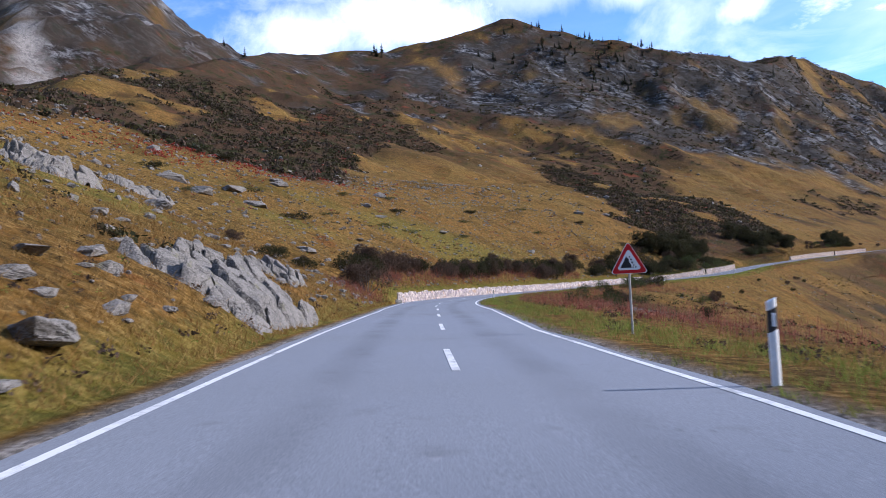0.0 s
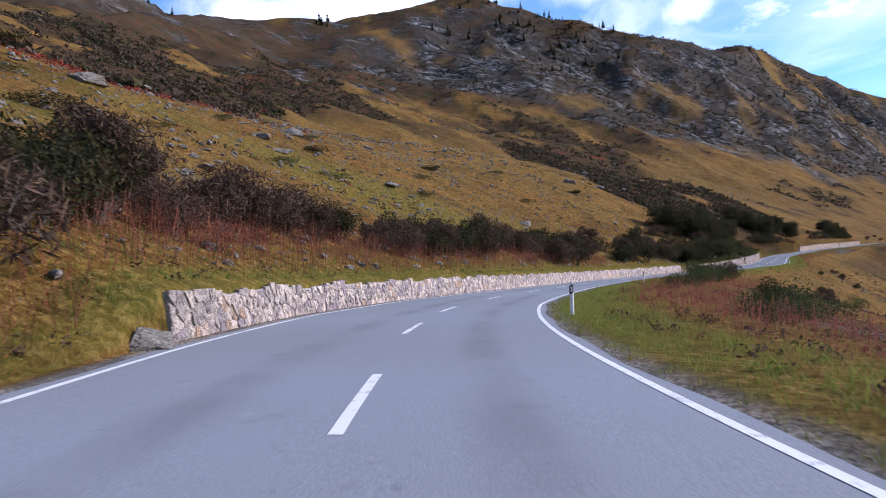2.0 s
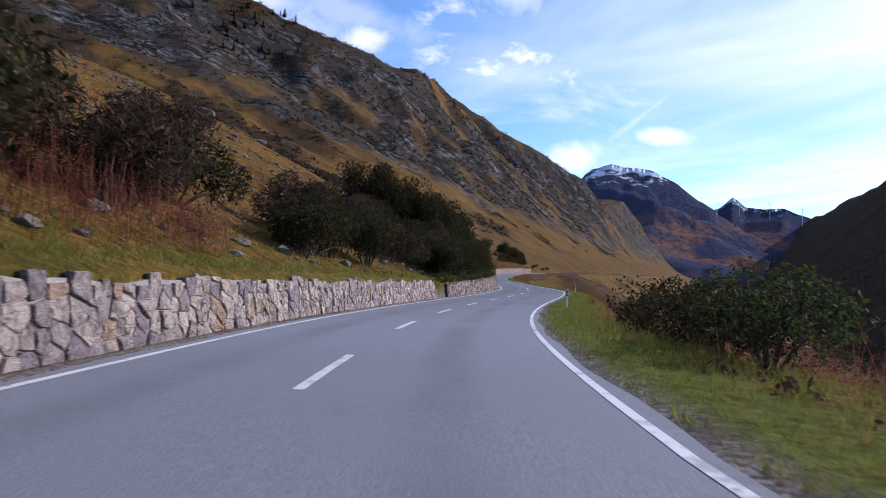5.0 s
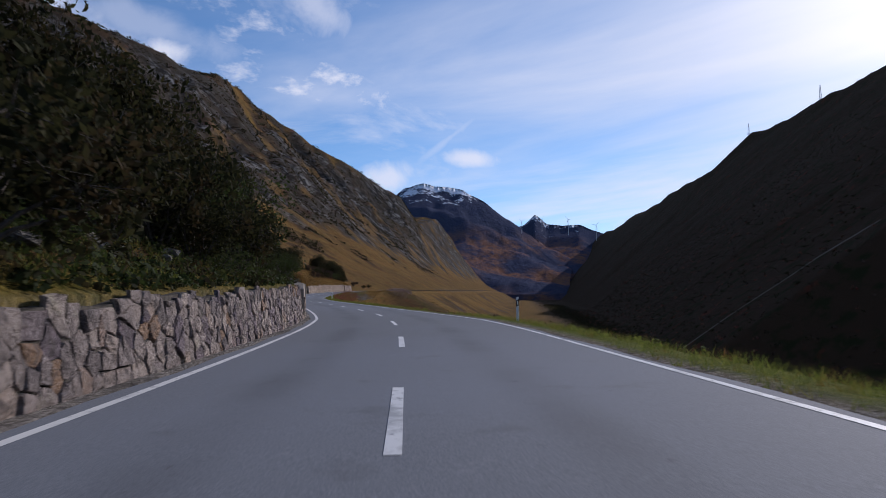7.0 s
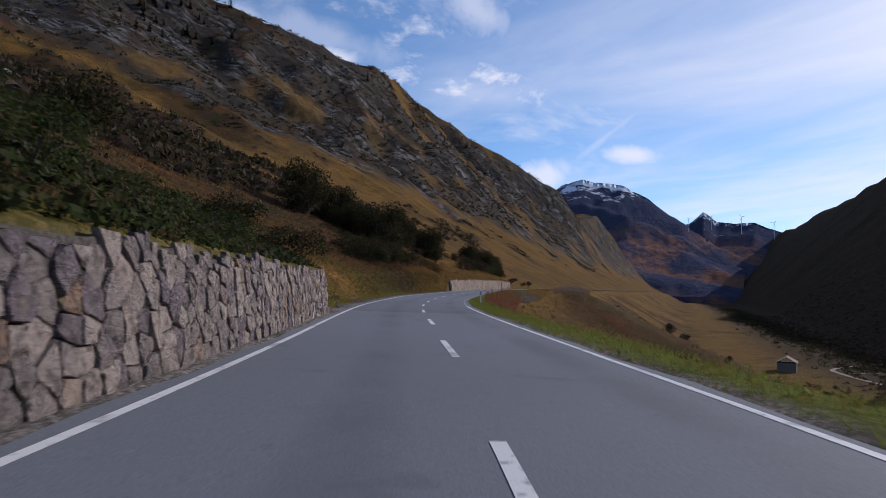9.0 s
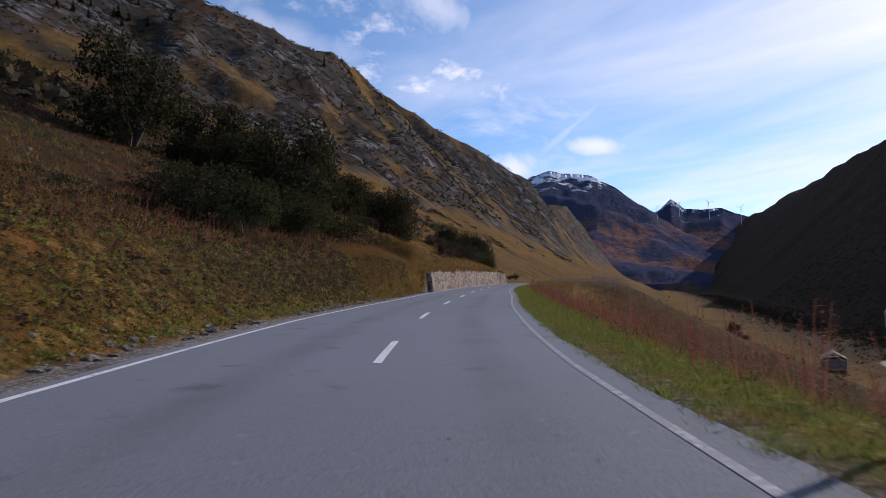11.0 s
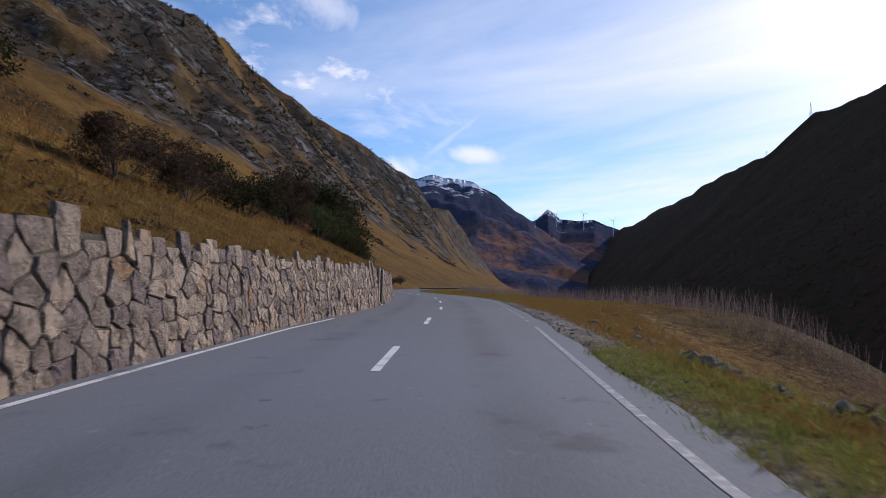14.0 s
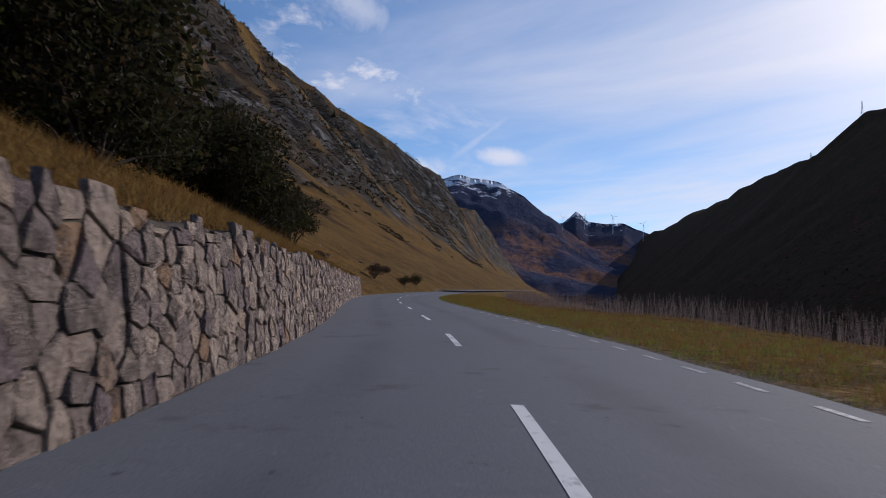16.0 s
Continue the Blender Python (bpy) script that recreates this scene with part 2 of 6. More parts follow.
def stone_look(n, p, tint=(1.0, 1.0, 1.0)):
    seed = n.add("ShaderNodeObjectInfo").outputs["Random"]
    isle = n.add("ShaderNodeNewGeometry").outputs["Random Per Island"]
    pick = n.math("FRACT", n.math("ADD", seed, isle))
    grain, blot = n.noise(p, 26.0, 6, 0.7), n.noise(p, 5.0, 5, 0.6)
    c = n.mix(pick, (0.165, 0.148, 0.140), (0.36, 0.315, 0.27))
    c = n.mix(n.step(pick, 0.86, 0.97), c, (0.24, 0.165, 0.105))
    c = n.mix(n.step(n.math("FRACT", n.math("MULTIPLY", pick, 7.3)), 0.72, 0.9), c, (0.150, 0.128, 0.140))
    c = n.mix(n.math("MULTIPLY", n.step(grain, 0.45, 0.75), 0.6), c, (0.37, 0.35, 0.33))
    c = n.mix(n.math("MULTIPLY", n.step(blot, 0.48, 0.64), 0.75), c, (0.085, 0.078, 0.074))
    c = n.mix(n.math("MULTIPLY", n.step(n.noise(p, 2.2, 4), 0.6, 0.72), 0.35), c, (0.30, 0.30, 0.20))
    c = n.mix(1.0, c, tint, "MULTIPLY")
    return c, (n.math("ADD", grain, n.math("MULTIPLY", n.noise(p, 7.0, 7, 0.7, 0.6), 2.5)), 1.0, 0.09)


def boulder_look(n, p):
    grain, blot = n.noise(p, 18.0, 7, 0.72), n.noise(p, 1.6, 6, 0.65, 0.5)
    c = n.mix(n.step(grain, 0.35, 0.7), (0.115, 0.106, 0.095), (0.25, 0.232, 0.21))
    crack = n.math("ABSOLUTE", n.math("SUBTRACT", n.noise(n.vec("MULTIPLY", p, (1, 1, 1.4)).outputs[0], 1.3, 6, 0.62, 0.6), 0.5))
    c = n.mix(n.math("MULTIPLY", n.step(crack, 0.014, 0.0), 0.6), c, (0.035, 0.033, 0.032))
    c = n.mix(n.math("MULTIPLY", n.step(blot, 0.55, 0.70), 0.55), c, (0.12, 0.113, 0.105))
    c = n.mix(n.math("MULTIPLY", n.step(n.noise(p, 2.7, 5, 0.6), 0.58, 0.68), 0.5), c, (0.16, 0.15, 0.085))
    return c, (n.math("ADD", grain, n.math("MULTIPLY", n.step(crack, 0.0, 0.05), 0.8)), 0.8, 0.05)


def mortar_look(n, p):
    g = n.noise(p, 30.0, 5, 0.7)
    return n.mix(n.step(g, 0.35, 0.65), (0.17, 0.155, 0.14), (0.36, 0.34, 0.315)), (g, 0.5, 0.02)


def concrete_look(n, p):
    g, b = n.noise(p, 30.0, 5, 0.7), n.noise(p, 2.0, 5, 0.6)
    c = n.mix(n.step(g, 0.35, 0.7), (0.26, 0.22, 0.18), (0.38, 0.33, 0.275))
    return n.mix(n.math("MULTIPLY", n.step(b, 0.5, 0.7), 0.5), c, (0.22, 0.20, 0.17)), (g, 0.3, 0.01)


def leaf_maker(a, b, c=None):
    def build(n, p):
        isle = n.add("ShaderNodeNewGeometry").outputs["Random Per Island"]
        colour = n.mix(isle, a, b)
        if c:
            colour = n.mix(n.step(n.noise(p, 1.1, 3), 0.5, 0.65), colour, c)
        return colour, None
    return build


def plain_maker(a, b, scale=12.0):
    def build(n, p):
        g = n.noise(p, scale, 5, 0.65)
        return n.mix(n.step(g, 0.35, 0.7), a, b), (g, 0.2, 0.005)
    return build


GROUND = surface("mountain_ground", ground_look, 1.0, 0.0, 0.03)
FAR = surface("far_mountain_ground", lambda n, p: hazed_far_look(n, p, 672.0), 1.0, 0.0, 0.0)
FAR_PEAK = surface("far_peak_ground", lambda n, p: hazed_far_look(n, p, 560.0), 1.0, 0.0, 0.0)
ASPHALT = surface("asphalt", asphalt_look, 0.85, 0.0, 0.15)
ASPHALT_OLD = surface("old_asphalt", lambda n, p: asphalt_look(n, p, 0.78, 0.7), 0.85, 0.0, 0.15)
PAINT = surface("road_paint", paint_look, 0.6)
PAINT_OLD = surface("worn_road_paint", lambda n, p: paint_look(n, p, 0.36), 0.7)
STONE_PALE = surface("pale_wall_stone", lambda n, p: stone_look(n, p, (2.05, 1.95, 1.97)), 0.9, 0.0, 0.1)
STONE = surface("wall_stone", lambda n, p: stone_look(n, p, (1.55, 1.46, 1.48)), 0.9, 0.0, 0.1)
STONE_WARM = surface("warm_wall_stone", lambda n, p: stone_look(n, p, (1.68, 1.52, 1.36)), 0.9, 0.0, 0.1)
STONE_BROWN = surface("brown_wall_stone", lambda n, p: stone_look(n, p, (1.62, 1.45, 1.36)), 0.9, 0.0, 0.1)
MORTAR_DARK = surface("dark_mortar", plain_maker((0.045, 0.040, 0.035), (0.115, 0.103, 0.09), 14.0), 0.95, 0.0, 0.05)
MORTAR = surface("mortar", mortar_look, 0.95, 0.0, 0.05)
# near-black: the shade inside the wall recesses is put into this colour
SHADE_BLACK = surface("wet_black_concrete", plain_maker((0.010, 0.010, 0.010), (0.025, 0.023, 0.021), 4.0), 0.8, 0.0, 0.1)
CONCRETE = surface("concrete", concrete_look, 0.9)
BOULDER = surface("boulder_stone", boulder_look, 0.95, 0.0, 0.08)
WHITE = surface("white_plastic", plain_maker((0.70, 0.70, 0.68), (0.80, 0.80, 0.78)), 0.5)
BLACK = surface("black_plastic", plain_maker((0.02, 0.02, 0.022), (0.035, 0.035, 0.037)), 0.45)
RED = surface("red_sign_face", plain_maker((0.50, 0.012, 0.015), (0.58, 0.02, 0.02)), 0.4)
STEEL = surface("galvanised_steel", plain_maker((0.33, 0.33, 0.33), (0.48, 0.48, 0.47)), 0.45, 0.7)
REFLECTOR = surface("reflector", plain_maker((0.78, 0.78, 0.76), (0.85, 0.85, 0.83)), 0.25)
WOOD = surface("grey_wood", plain_maker((0.12, 0.10, 0.085), (0.22, 0.19, 0.165), 5.0), 0.9)
BARK = surface("bark", plain_maker((0.06, 0.05, 0.042), (0.13, 0.11, 0.095), 20.0), 0.95)
TRACK = surface("gravel_track", plain_maker((0.15, 0.125, 0.095), (0.24, 0.21, 0.165), 1.5), 0.95)
LEAF_DARK = surface("dark_leaf", leaf_maker((0.012, 0.015, 0.007), (0.046, 0.045, 0.018), (0.048, 0.034, 0.017)), 0.85, 0.0, 0.08, thin=0.35)
LEAF_GREEN = surface("green_leaf", leaf_maker((0.018, 0.030, 0.009), (0.056, 0.074, 0.022), (0.045, 0.050, 0.018)), 0.8, 0.0, 0.12, thin=0.4)
LEAF_BROWN = surface("brown_leaf", leaf_maker((0.036, 0.025, 0.019), (0.115, 0.076, 0.052), (0.055, 0.040, 0.031)), 0.9, 0.0, 0.05, thin=0.25)
LEAF_RED = surface("red_leaf", leaf_maker((0.15, 0.034, 0.026), (0.27, 0.115, 0.075), (0.22, 0.10, 0.07)), 0.9, 0.0, 0.05, thin=0.35)
HEATH = surface("heath_leaf", leaf_maker((0.020, 0.022, 0.010), (0.062, 0.056, 0.025), (0.055, 0.038, 0.022)), 0.9, 0.0, 0.05, thin=0.3)
LEAF_SCARLET = surface("scarlet_leaf", leaf_maker((0.16, 0.022, 0.016), (0.30, 0.060, 0.035)), 0.9, 0.0, 0.05, thin=0.35)
HEATH_BROWN = surface("brown_heath_leaf", leaf_maker((0.034, 0.027, 0.019), (0.098, 0.070, 0.050), (0.055, 0.046, 0.030)), 0.95, 0.0, 0.03, thin=0.25)
STALK = surface("pale_dead_stalk", leaf_maker((0.13, 0.095, 0.085), (0.30, 0.235, 0.21), (0.17, 0.12, 0.11)), 0.95, 0.0, 0.05, thin=0.3)
NEEDLE = surface("conifer_needle", leaf_maker((0.016, 0.024, 0.012), (0.045, 0.058, 0.026)), 0.8)
GRASS = surface("green_grass", leaf_maker((0.080, 0.115, 0.018), (0.24, 0.26, 0.060), (0.20, 0.14, 0.040)), 0.85, 0.0, 0.1, thin=0.4)
STRAW = surface("dry_grass", leaf_maker((0.14, 0.080, 0.022), (0.32, 0.205, 0.075), (0.21, 0.105, 0.034)), 0.9, 0.0, 0.05, thin=0.35)


# ---- lie of the land ----
def rnd(seed):
    return np.random.default_rng(seed)


def value_noise(x, y, seed):
    xi, yi = np.floor(x).astype(np.int64), np.floor(y).astype(np.int64)
    u, v = x - xi, y - yi
    u, v = u * u * (3 - 2 * u), v * v * (3 - 2 * v)

    def grid(i, j):
        h = (i * 374761393 + j * 668265263 + seed * 2147483647) & 0xFFFFFFFF
        h = ((h ^ (h >> 13)) * 1274126177) & 0xFFFFFFFF
        return ((h ^ (h >> 16)) & 0xFFFF) / 65535.0

    a = grid(xi, yi) * (1 - u) + grid(xi + 1, yi) * u
    b = grid(xi, yi + 1) * (1 - u) + grid(xi + 1, yi + 1) * u
    return a * (1 - v) + b * v


def fbm(x, y, size, octaves=4, seed=1):
    """Rolling noise from -1 to 1, with bumps of that many metres."""
    total, weight = 0.0, 1.0
    for k in range(octaves):
        total = total + weight * (value_noise(x / size, y / size, seed + 7 * k) * 2 - 1)
        x, y, size, weight = x * 0.8 - y * 0.6, x * 0.6 + y * 0.8, size / 2.03, weight * 0.5
    return total / 1.6


def smooth(x, a, b):
    u = np.clip((np.asarray(x, float) - a) / (b - a), 0, 1)
    return u * u * (3 - 2 * u)


# the road's middle: station along the road (1.39 m each) and place
MIDDLE = [(0.0, 0.3, 0.0), (10.1, -0.3, 14.6), (20.2, -0.7, 29.3), (30.2, -1.1, 43.2), (39.9, -1.0, 56.3), (49.3, -0.1, 69.3), (58.9, 2.0, 81.8), (68.7, 5.9, 94.5),
          (78.4, 10.7, 106.8), (87.9, 16.1, 118.5), (97.4, 22.2, 129.7), (108.3, 30.1, 142.3), (119.3, 39.1, 154.2), (130.2, 48.9, 165.4), (141.1, 59.1, 176.3), (154.2, 71.4,
          189.8), (163.7, 79.2, 200.2), (174.6, 87.5, 212.4), (185.4, 95.0, 225.2), (196.2, 102.4, 238.0), (207.0, 110.2, 250.6), (220.1, 120.6, 265.4), (229.4, 128.5, 275.6),
          (238.8, 136.8, 285.3), (248.1, 145.3, 294.9), (257.5, 154.0, 304.4), (266.9, 163.0, 313.6), (276.4, 172.5, 322.6), (285.8, 182.0, 331.5), (295.1, 191.3, 340.5), (304.5,
          200.4, 349.7), (316.0, 211.2, 361.4), (330.0, 223.2, 376.6), (346.0, 236.8, 393.9), (362.0, 251.9, 410.1), (380.0, 270.3, 426.9)]
BEHIND = 210.0


def road_line():
    """Stations, places and running metres of the road's middle, every two metres."""
    pts = [(-151.0, 2.0, -BEHIND), (-90.0, 1.5, -125.0), (-45.0, 1.0, -62.0), (-15.0, 0.7, -21.0)] + MIDDLE
    q, x, y = pts[-1]
    for k in range(240):
        az = radians(47.8 + 4.6 * float(smooth(k * 15, 0, 110)))
        q, x, y = q + 15, x + 20.8 * math.sin(az), y + 20.8 * math.cos(az)
        pts.append((q, x, y))
    p = np.array(pts)
    out = []
    for i in range(1, len(p) - 2):
        a, b, c, d = p[i - 1:i + 3]
        for u in np.linspace(0, 1, 12, endpoint=False):
            out.append(0.5 * (2 * b + (c - a) * u + (2 * a - 5 * b + 4 * c - d) * u * u + (3 * b - a - 3 * c + d) * u ** 3))
    out = np.array(out)
    run = np.concatenate([[0], np.cumsum(np.hypot(*np.diff(out[:, 1:], axis=0).T))])
    grid = np.arange(0, run[-1], 2.0)
    line = [np.interp(grid, run, out[:, k]) for k in range(3)]
    wide = 9
    for k in range(3):
        line[k][wide // 2:-(wide // 2)] = np.convolve(line[k], np.ones(wide) / wide, "valid")
    return (*line, grid)


LINE_S, LINE_X, LINE_Y, LINE_RUN = road_line()
LINE_STEP = np.gradient(LINE_S) / 2.0
LINE_TX, LINE_TY = np.gradient(LINE_X), np.gradient(LINE_Y)
_len = np.hypot(LINE_TX, LINE_TY)
LINE_TX, LINE_TY = LINE_TX / _len, LINE_TY / _len


def spot(s, d):
    """World x, y of a place s metres along the road and d metres to its left."""
    x, y = np.interp(s, LINE_S, LINE_X), np.interp(s, LINE_S, LINE_Y)
    tx, ty = np.interp(s, LINE_S, LINE_TX), np.interp(s, LINE_S, LINE_TY)
    return x - ty * d, y + tx * d


def metres(s):
    """Running metres at a station."""
    return np.interp(s, LINE_S, LINE_RUN)


def station(m):
    return np.interp(m, LINE_RUN, LINE_S)


def heading(s):
    return math.atan2(float(np.interp(s, LINE_S, LINE_TY)), float(np.interp(s, LINE_S, LINE_TX)))


def calm_line():
    """The road without its small bends, to lay out the far slopes."""
    a, b = np.searchsorted(LINE_S, 90.0), np.searchsorted(LINE_S, 430.0)
    u = np.linspace(0, 1, b - a)
    out = []
    for p, t in ((LINE_X, LINE_TX), (LINE_Y, LINE_TY)):
        q = p.copy()
        span = LINE_RUN[b] - LINE_RUN[a]
        q[a:b] = (2 * u ** 3 - 3 * u ** 2 + 1) * p[a] + (u ** 3 - 2 * u ** 2 + u) * t[a] * span + (3 * u ** 2 - 2 * u ** 3) * p[b] + (u ** 3 - u ** 2) * t[b] * span
        out.append(q)
    return out


CALM_X, CALM_Y = (q[::5] for q in calm_line())
CALM_TX, CALM_TY = np.gradient(CALM_X), np.gradient(CALM_Y)
_len = np.hypot(CALM_TX, CALM_TY)
CALM_TX, CALM_TY = CALM_TX / _len, CALM_TY / _len


def along(x, y):
    """The way along the road and the distance to its left, of places in the world."""
    x, y = np.asarray(x, float).ravel(), np.asarray(y, float).ravel()
    s, d = np.empty(len(x)), np.empty(len(x))
    for i in range(0, len(x), 4000):
        px, py = x[i:i + 4000, None], y[i:i + 4000, None]
        k = np.argmin((px - LINE_X) ** 2 + (py - LINE_Y) ** 2, axis=1)
        qx, qy = px[:, 0] - LINE_X[k], py[:, 0] - LINE_Y[k]
        t = qx * LINE_TX[k] + qy * LINE_TY[k]
        side = qy * LINE_TX[k] - qx * LINE_TY[k]
        reach = np.sqrt(np.maximum(qx * qx + qy * qy - np.clip(t, -2, 2) ** 2, 1e-9))
        way = LINE_S[k] + np.clip(t, -2, 2) * LINE_STEP[k]
        far = reach > 25
        if far.any():
            j = np.argmin((px[far] - CALM_X) ** 2 + (py[far] - CALM_Y) ** 2, axis=1)
            calm = LINE_S[::5][j] + np.clip((px[far, 0] - CALM_X[j]) * CALM_TX[j] + (py[far, 0] - CALM_Y[j]) * CALM_TY[j], -6, 6) * 0.72
            u = smooth(reach[far], 25, 90)
            way[far] = way[far] * (1 - u) + calm * u
        s[i:i + 4000] = way
        d[i:i + 4000] = np.sign(side) * reach
    return s, d


def road_z(s, d=0.0):
    """Height of the road, which leans a little into its bends."""
    s = np.asarray(s, float)
    z = sum(np.interp(s + k, (-200, 0, 10, 20, 30, 40, 50, 60, 80, 97, 120, 141, 154, 164, 207, 220, 239, 257, 267, 276, 286, 304, 400, 1219, 4200),
                      (0.3, 0.31, 0.3, 0.24, 0.18, 0.08, 0.03, 0.01, 0.03, 0.03, 0.2, 0.62, 1.07, 1.42, 3.05, 3.62, 4.57, 5.52, 6.05, 6.52, 6.97, 7.73, 11.5, 42, 130)) for k in (-6, -3, 0, 3, 6)) / 5
    lean = np.interp(s, (-20, 0, 20, 49, 60, 78, 88, 101, 141, 155, 164, 207, 220, 239, 257, 286, 304, 330), (1.4, 1.4, 1.1, 0.8, 0.2, 0.1, -0.3, -0.5, -0.3, 0, 0.2, 0.4, 0.45, 0, -0.35, -0.65, -0.3, 0))
    return z + np.tan(np.radians(lean)) * np.clip(d, -8, 8)


def left_edge(s):
    """From the road's middle to the edge line on the hill side."""
    return np.interp(s, (-50, 15, 30, 42, 50, 58, 66, 73, 80, 104, 148, 158, 164, 172, 185, 215, 226, 236, 245, 256, 265, 280, 291, 298, 309, 330),
                     (3.3, 3.25, 3.0, 3.5, 4.2, 4.8, 4.6, 3.7, 2.8, 2.7, 3.05, 3.05, 3.3, 3.6, 3.5, 3.55, 3.75, 3.55, 3.35, 3.5, 3.45, 3.25, 2.5, 2.5, 2.85, 3.1))


def right_edge(s):
    return np.interp(s, (-50, 5, 14, 28, 36, 46, 55, 61, 73, 80, 89, 101, 114, 140, 157, 163, 168, 174, 182, 200, 218, 227, 243, 250, 258, 270, 282, 291, 300, 306, 310, 330),
                     (3.2, 3.2, 2.95, 3.6, 3.45, 3.25, 3.05, 2.95, 3.4, 3.55, 3.6, 3.2, 3.4, 3.85, 3.9, 3.3, 2.8, 2.35, 2.3, 2.55, 2.65, 3.0, 3.2, 2.95, 2.8, 2.5, 3.1, 3.4, 3.9, 3.8, 3.55, 3.3))


# retaining walls on the hill side: from, to, gap to the edge line, height at both ends
WALLS = [(50.5, 131.0, 0.68, 1.05, 1.12), (134.0, 157.9, 0.60, 0.92, 1.45), (159.95, 194.0, 0.56, 1.5, 1.65), (255.4, 293.5, 0.35, 1.75, 1.95),
         (294.9, 352.0, 0.35, 1.9, 1.8)]


def wall_height(s):
    s = np.asarray(s, float)
    h = np.zeros_like(s)
    for a, b, gap, ha, hb in WALLS:
        h = np.where((s >= a - 2.2) & (s <= b + 2.2), np.maximum(h, np.interp(s, (a, b), (ha, hb)) * np.minimum(smooth(s, a - 2.2, a), smooth(s, b + 2.2, b))), h)
    return h


def shaded(x, y):
    """Along the shaded mountain, in stations, and towards it, in metres."""
    return ((x - 198.6) * 0.793 + (y - 351.6) * 0.609) / 1.39, (x - 198.6) * 0.609 - (y - 351.6) * 0.793


def on_shaded(u, v):
    return 198.6 + 0.793 * u * 1.39 + 0.609 * v, 351.6 + 0.609 * u * 1.39 - 0.793 * v


# the crest of the hill side: stations, how far from the road, how high
RIDGE_S = (0, 75, 105, 150, 250, 330, 410, 500, 600, 700, 820, 950, 1150, 1500, 2000, 2700, 3400)
RIDGE_FAR = (90, 95, 165, 270, 421, 570, 517, 482, 339, 280, 326, 348, 158, 194, 224, 299, 210)
RIDGE_HIGH = (36, 40, 64, 112, 190, 263, 279, 333, 267, 255, 299, 307, 187, 178, 269, 268, 327)


def land(x, y):
    """Height of the ground."""
    x, y = np.asarray(x, float), np.asarray(y, float)
    shape = x.shape
    x, y = x.ravel(), y.ravel()
    s, d = along(x, y)
    z0 = road_z(s, d)
    # hill side
    e = np.maximum(d - left_edge(s) - 0.85, 0)
    reach = np.interp(s, RIDGE_S, RIDGE_FAR)
    u = np.minimum(e / reach, 1)
    part = smooth(s, 430, 640)
    near = np.interp(e, (0, 26, 56, 105, 180), (0, 12.5, 27, 52, 92))
    bow = 0.22 + 0.23 * part
    far = np.interp(s, RIDGE_S, RIDGE_HIGH) * u * (1 - bow + bow * u) + np.maximum(e - reach, 0) * 0.10
    w = smooth(e, 30, 130)
    up = near * (1 - w) + far * w
    bank = (1.15 + 0.75 * smooth(s, 232, 246)) * smooth(s, 196, 206) * smooth(s, 260, 254) + 0.5 * smooth(s, 48, 36)
    pit = ((s > 157.9) & (s < 160.2) & (e < 2.7)) | ((s > 293.3) & (s < 295.1) & (e < 1.6))
    up = np.where(pit, 0, up + bank * smooth(e, 0.2, 2.6 - 1.4 * smooth(s, 236, 248)) + wall_height(s) * (e > 0))
    rough = fbm(x, y, 46, 5, 3) * np.minimum(e * 0.045, 5.5) + fbm(x, y, 6, 4, 9) * np.minimum(e * 0.035, 0.35)
    craggy = (1 - np.abs(fbm(x, y, 90, 6, 21))) ** 2 - 0.55
    craggy = (craggy - 0.09) * 30 * (smooth(e, 110, 190) * part + 0.45 * smooth(e, 130, 300) * (1 - part))
    gully = fbm(s * 1.0, e * 0.16, 26, 5, 33) * 9 * smooth(e, 100, 200)
    left = up + rough + (craggy + gully * (0.4 + 0.6 * part)) * (1 - 0.85 * smooth(u, 0.78, 1.0))
    # steep crag behind the first slope
    r = np.hypot(x + 420, y - 800)
    left = np.maximum(left, 424 - 0.84 * r + fbm(x, y, 70, 6, 41) * 26 + fbm(x, y, 17, 4, 43) * 9 - 400 * smooth(r, 420, 600))
    # valley side
    g = np.maximum(-d - right_edge(s) - 0.9, 0)
    mild = smooth(s, 150, 95)
    fall = np.interp(g, (0, 1.2, 3, 7.5, 25, 45, 60), (0, -0.12, -1.05, -3.4, -13.5, -25, -30)) * (1 - mild) + np.interp(g, (0, 4, 12, 40, 90), (0, -0.25, -1.7, -9, -29)) * mild
    bench = smooth(s, 276, 292) * smooth(s, 420, 380)
    fall = fall * (1 - bench) + np.interp(g, (0, 10.5, 14, 30, 60, 78), (0, -0.25, -1.6, -9.5, -22, -29)) * bench
    floor = -25 + 12 * smooth(s, 600, 1300) + 30 * smooth(s, 1200, 2200)
    down = np.maximum(z0 + fall, floor) - z0
    down = down + fbm(x, y, 16, 4, 5) * np.minimum(g * 0.03, 0.7) * smooth(g, 120, 60) + fbm(x, y, 5, 3, 15) * np.minimum(g * 0.04, 0.25) * smooth(g, 90, 50)
    u, v = shaded(x, y)
    foot = 122 + np.maximum(60 - u, 0) * 0.95
    top = np.interp(u + 303, (300, 850, 940, 1100, 1200, 1270, 1330, 1480, 1900, 2030, 2460, 3000, 3300, 4200), (310, 325, 338, 352, 364, 384, 366, 358, 388, 386, 422, 432, 476, 500))
    rise = np.clip((v - foot) / 428, 0, None)
    hill = np.where(rise < 1, (rise ** 1.05) * (top + 25), (top + 25) + (rise - 1) * 60)
    hill = hill + (fbm(x, y, 120, 6, 51) * 8) * smooth(rise, 0, 0.3) - 25
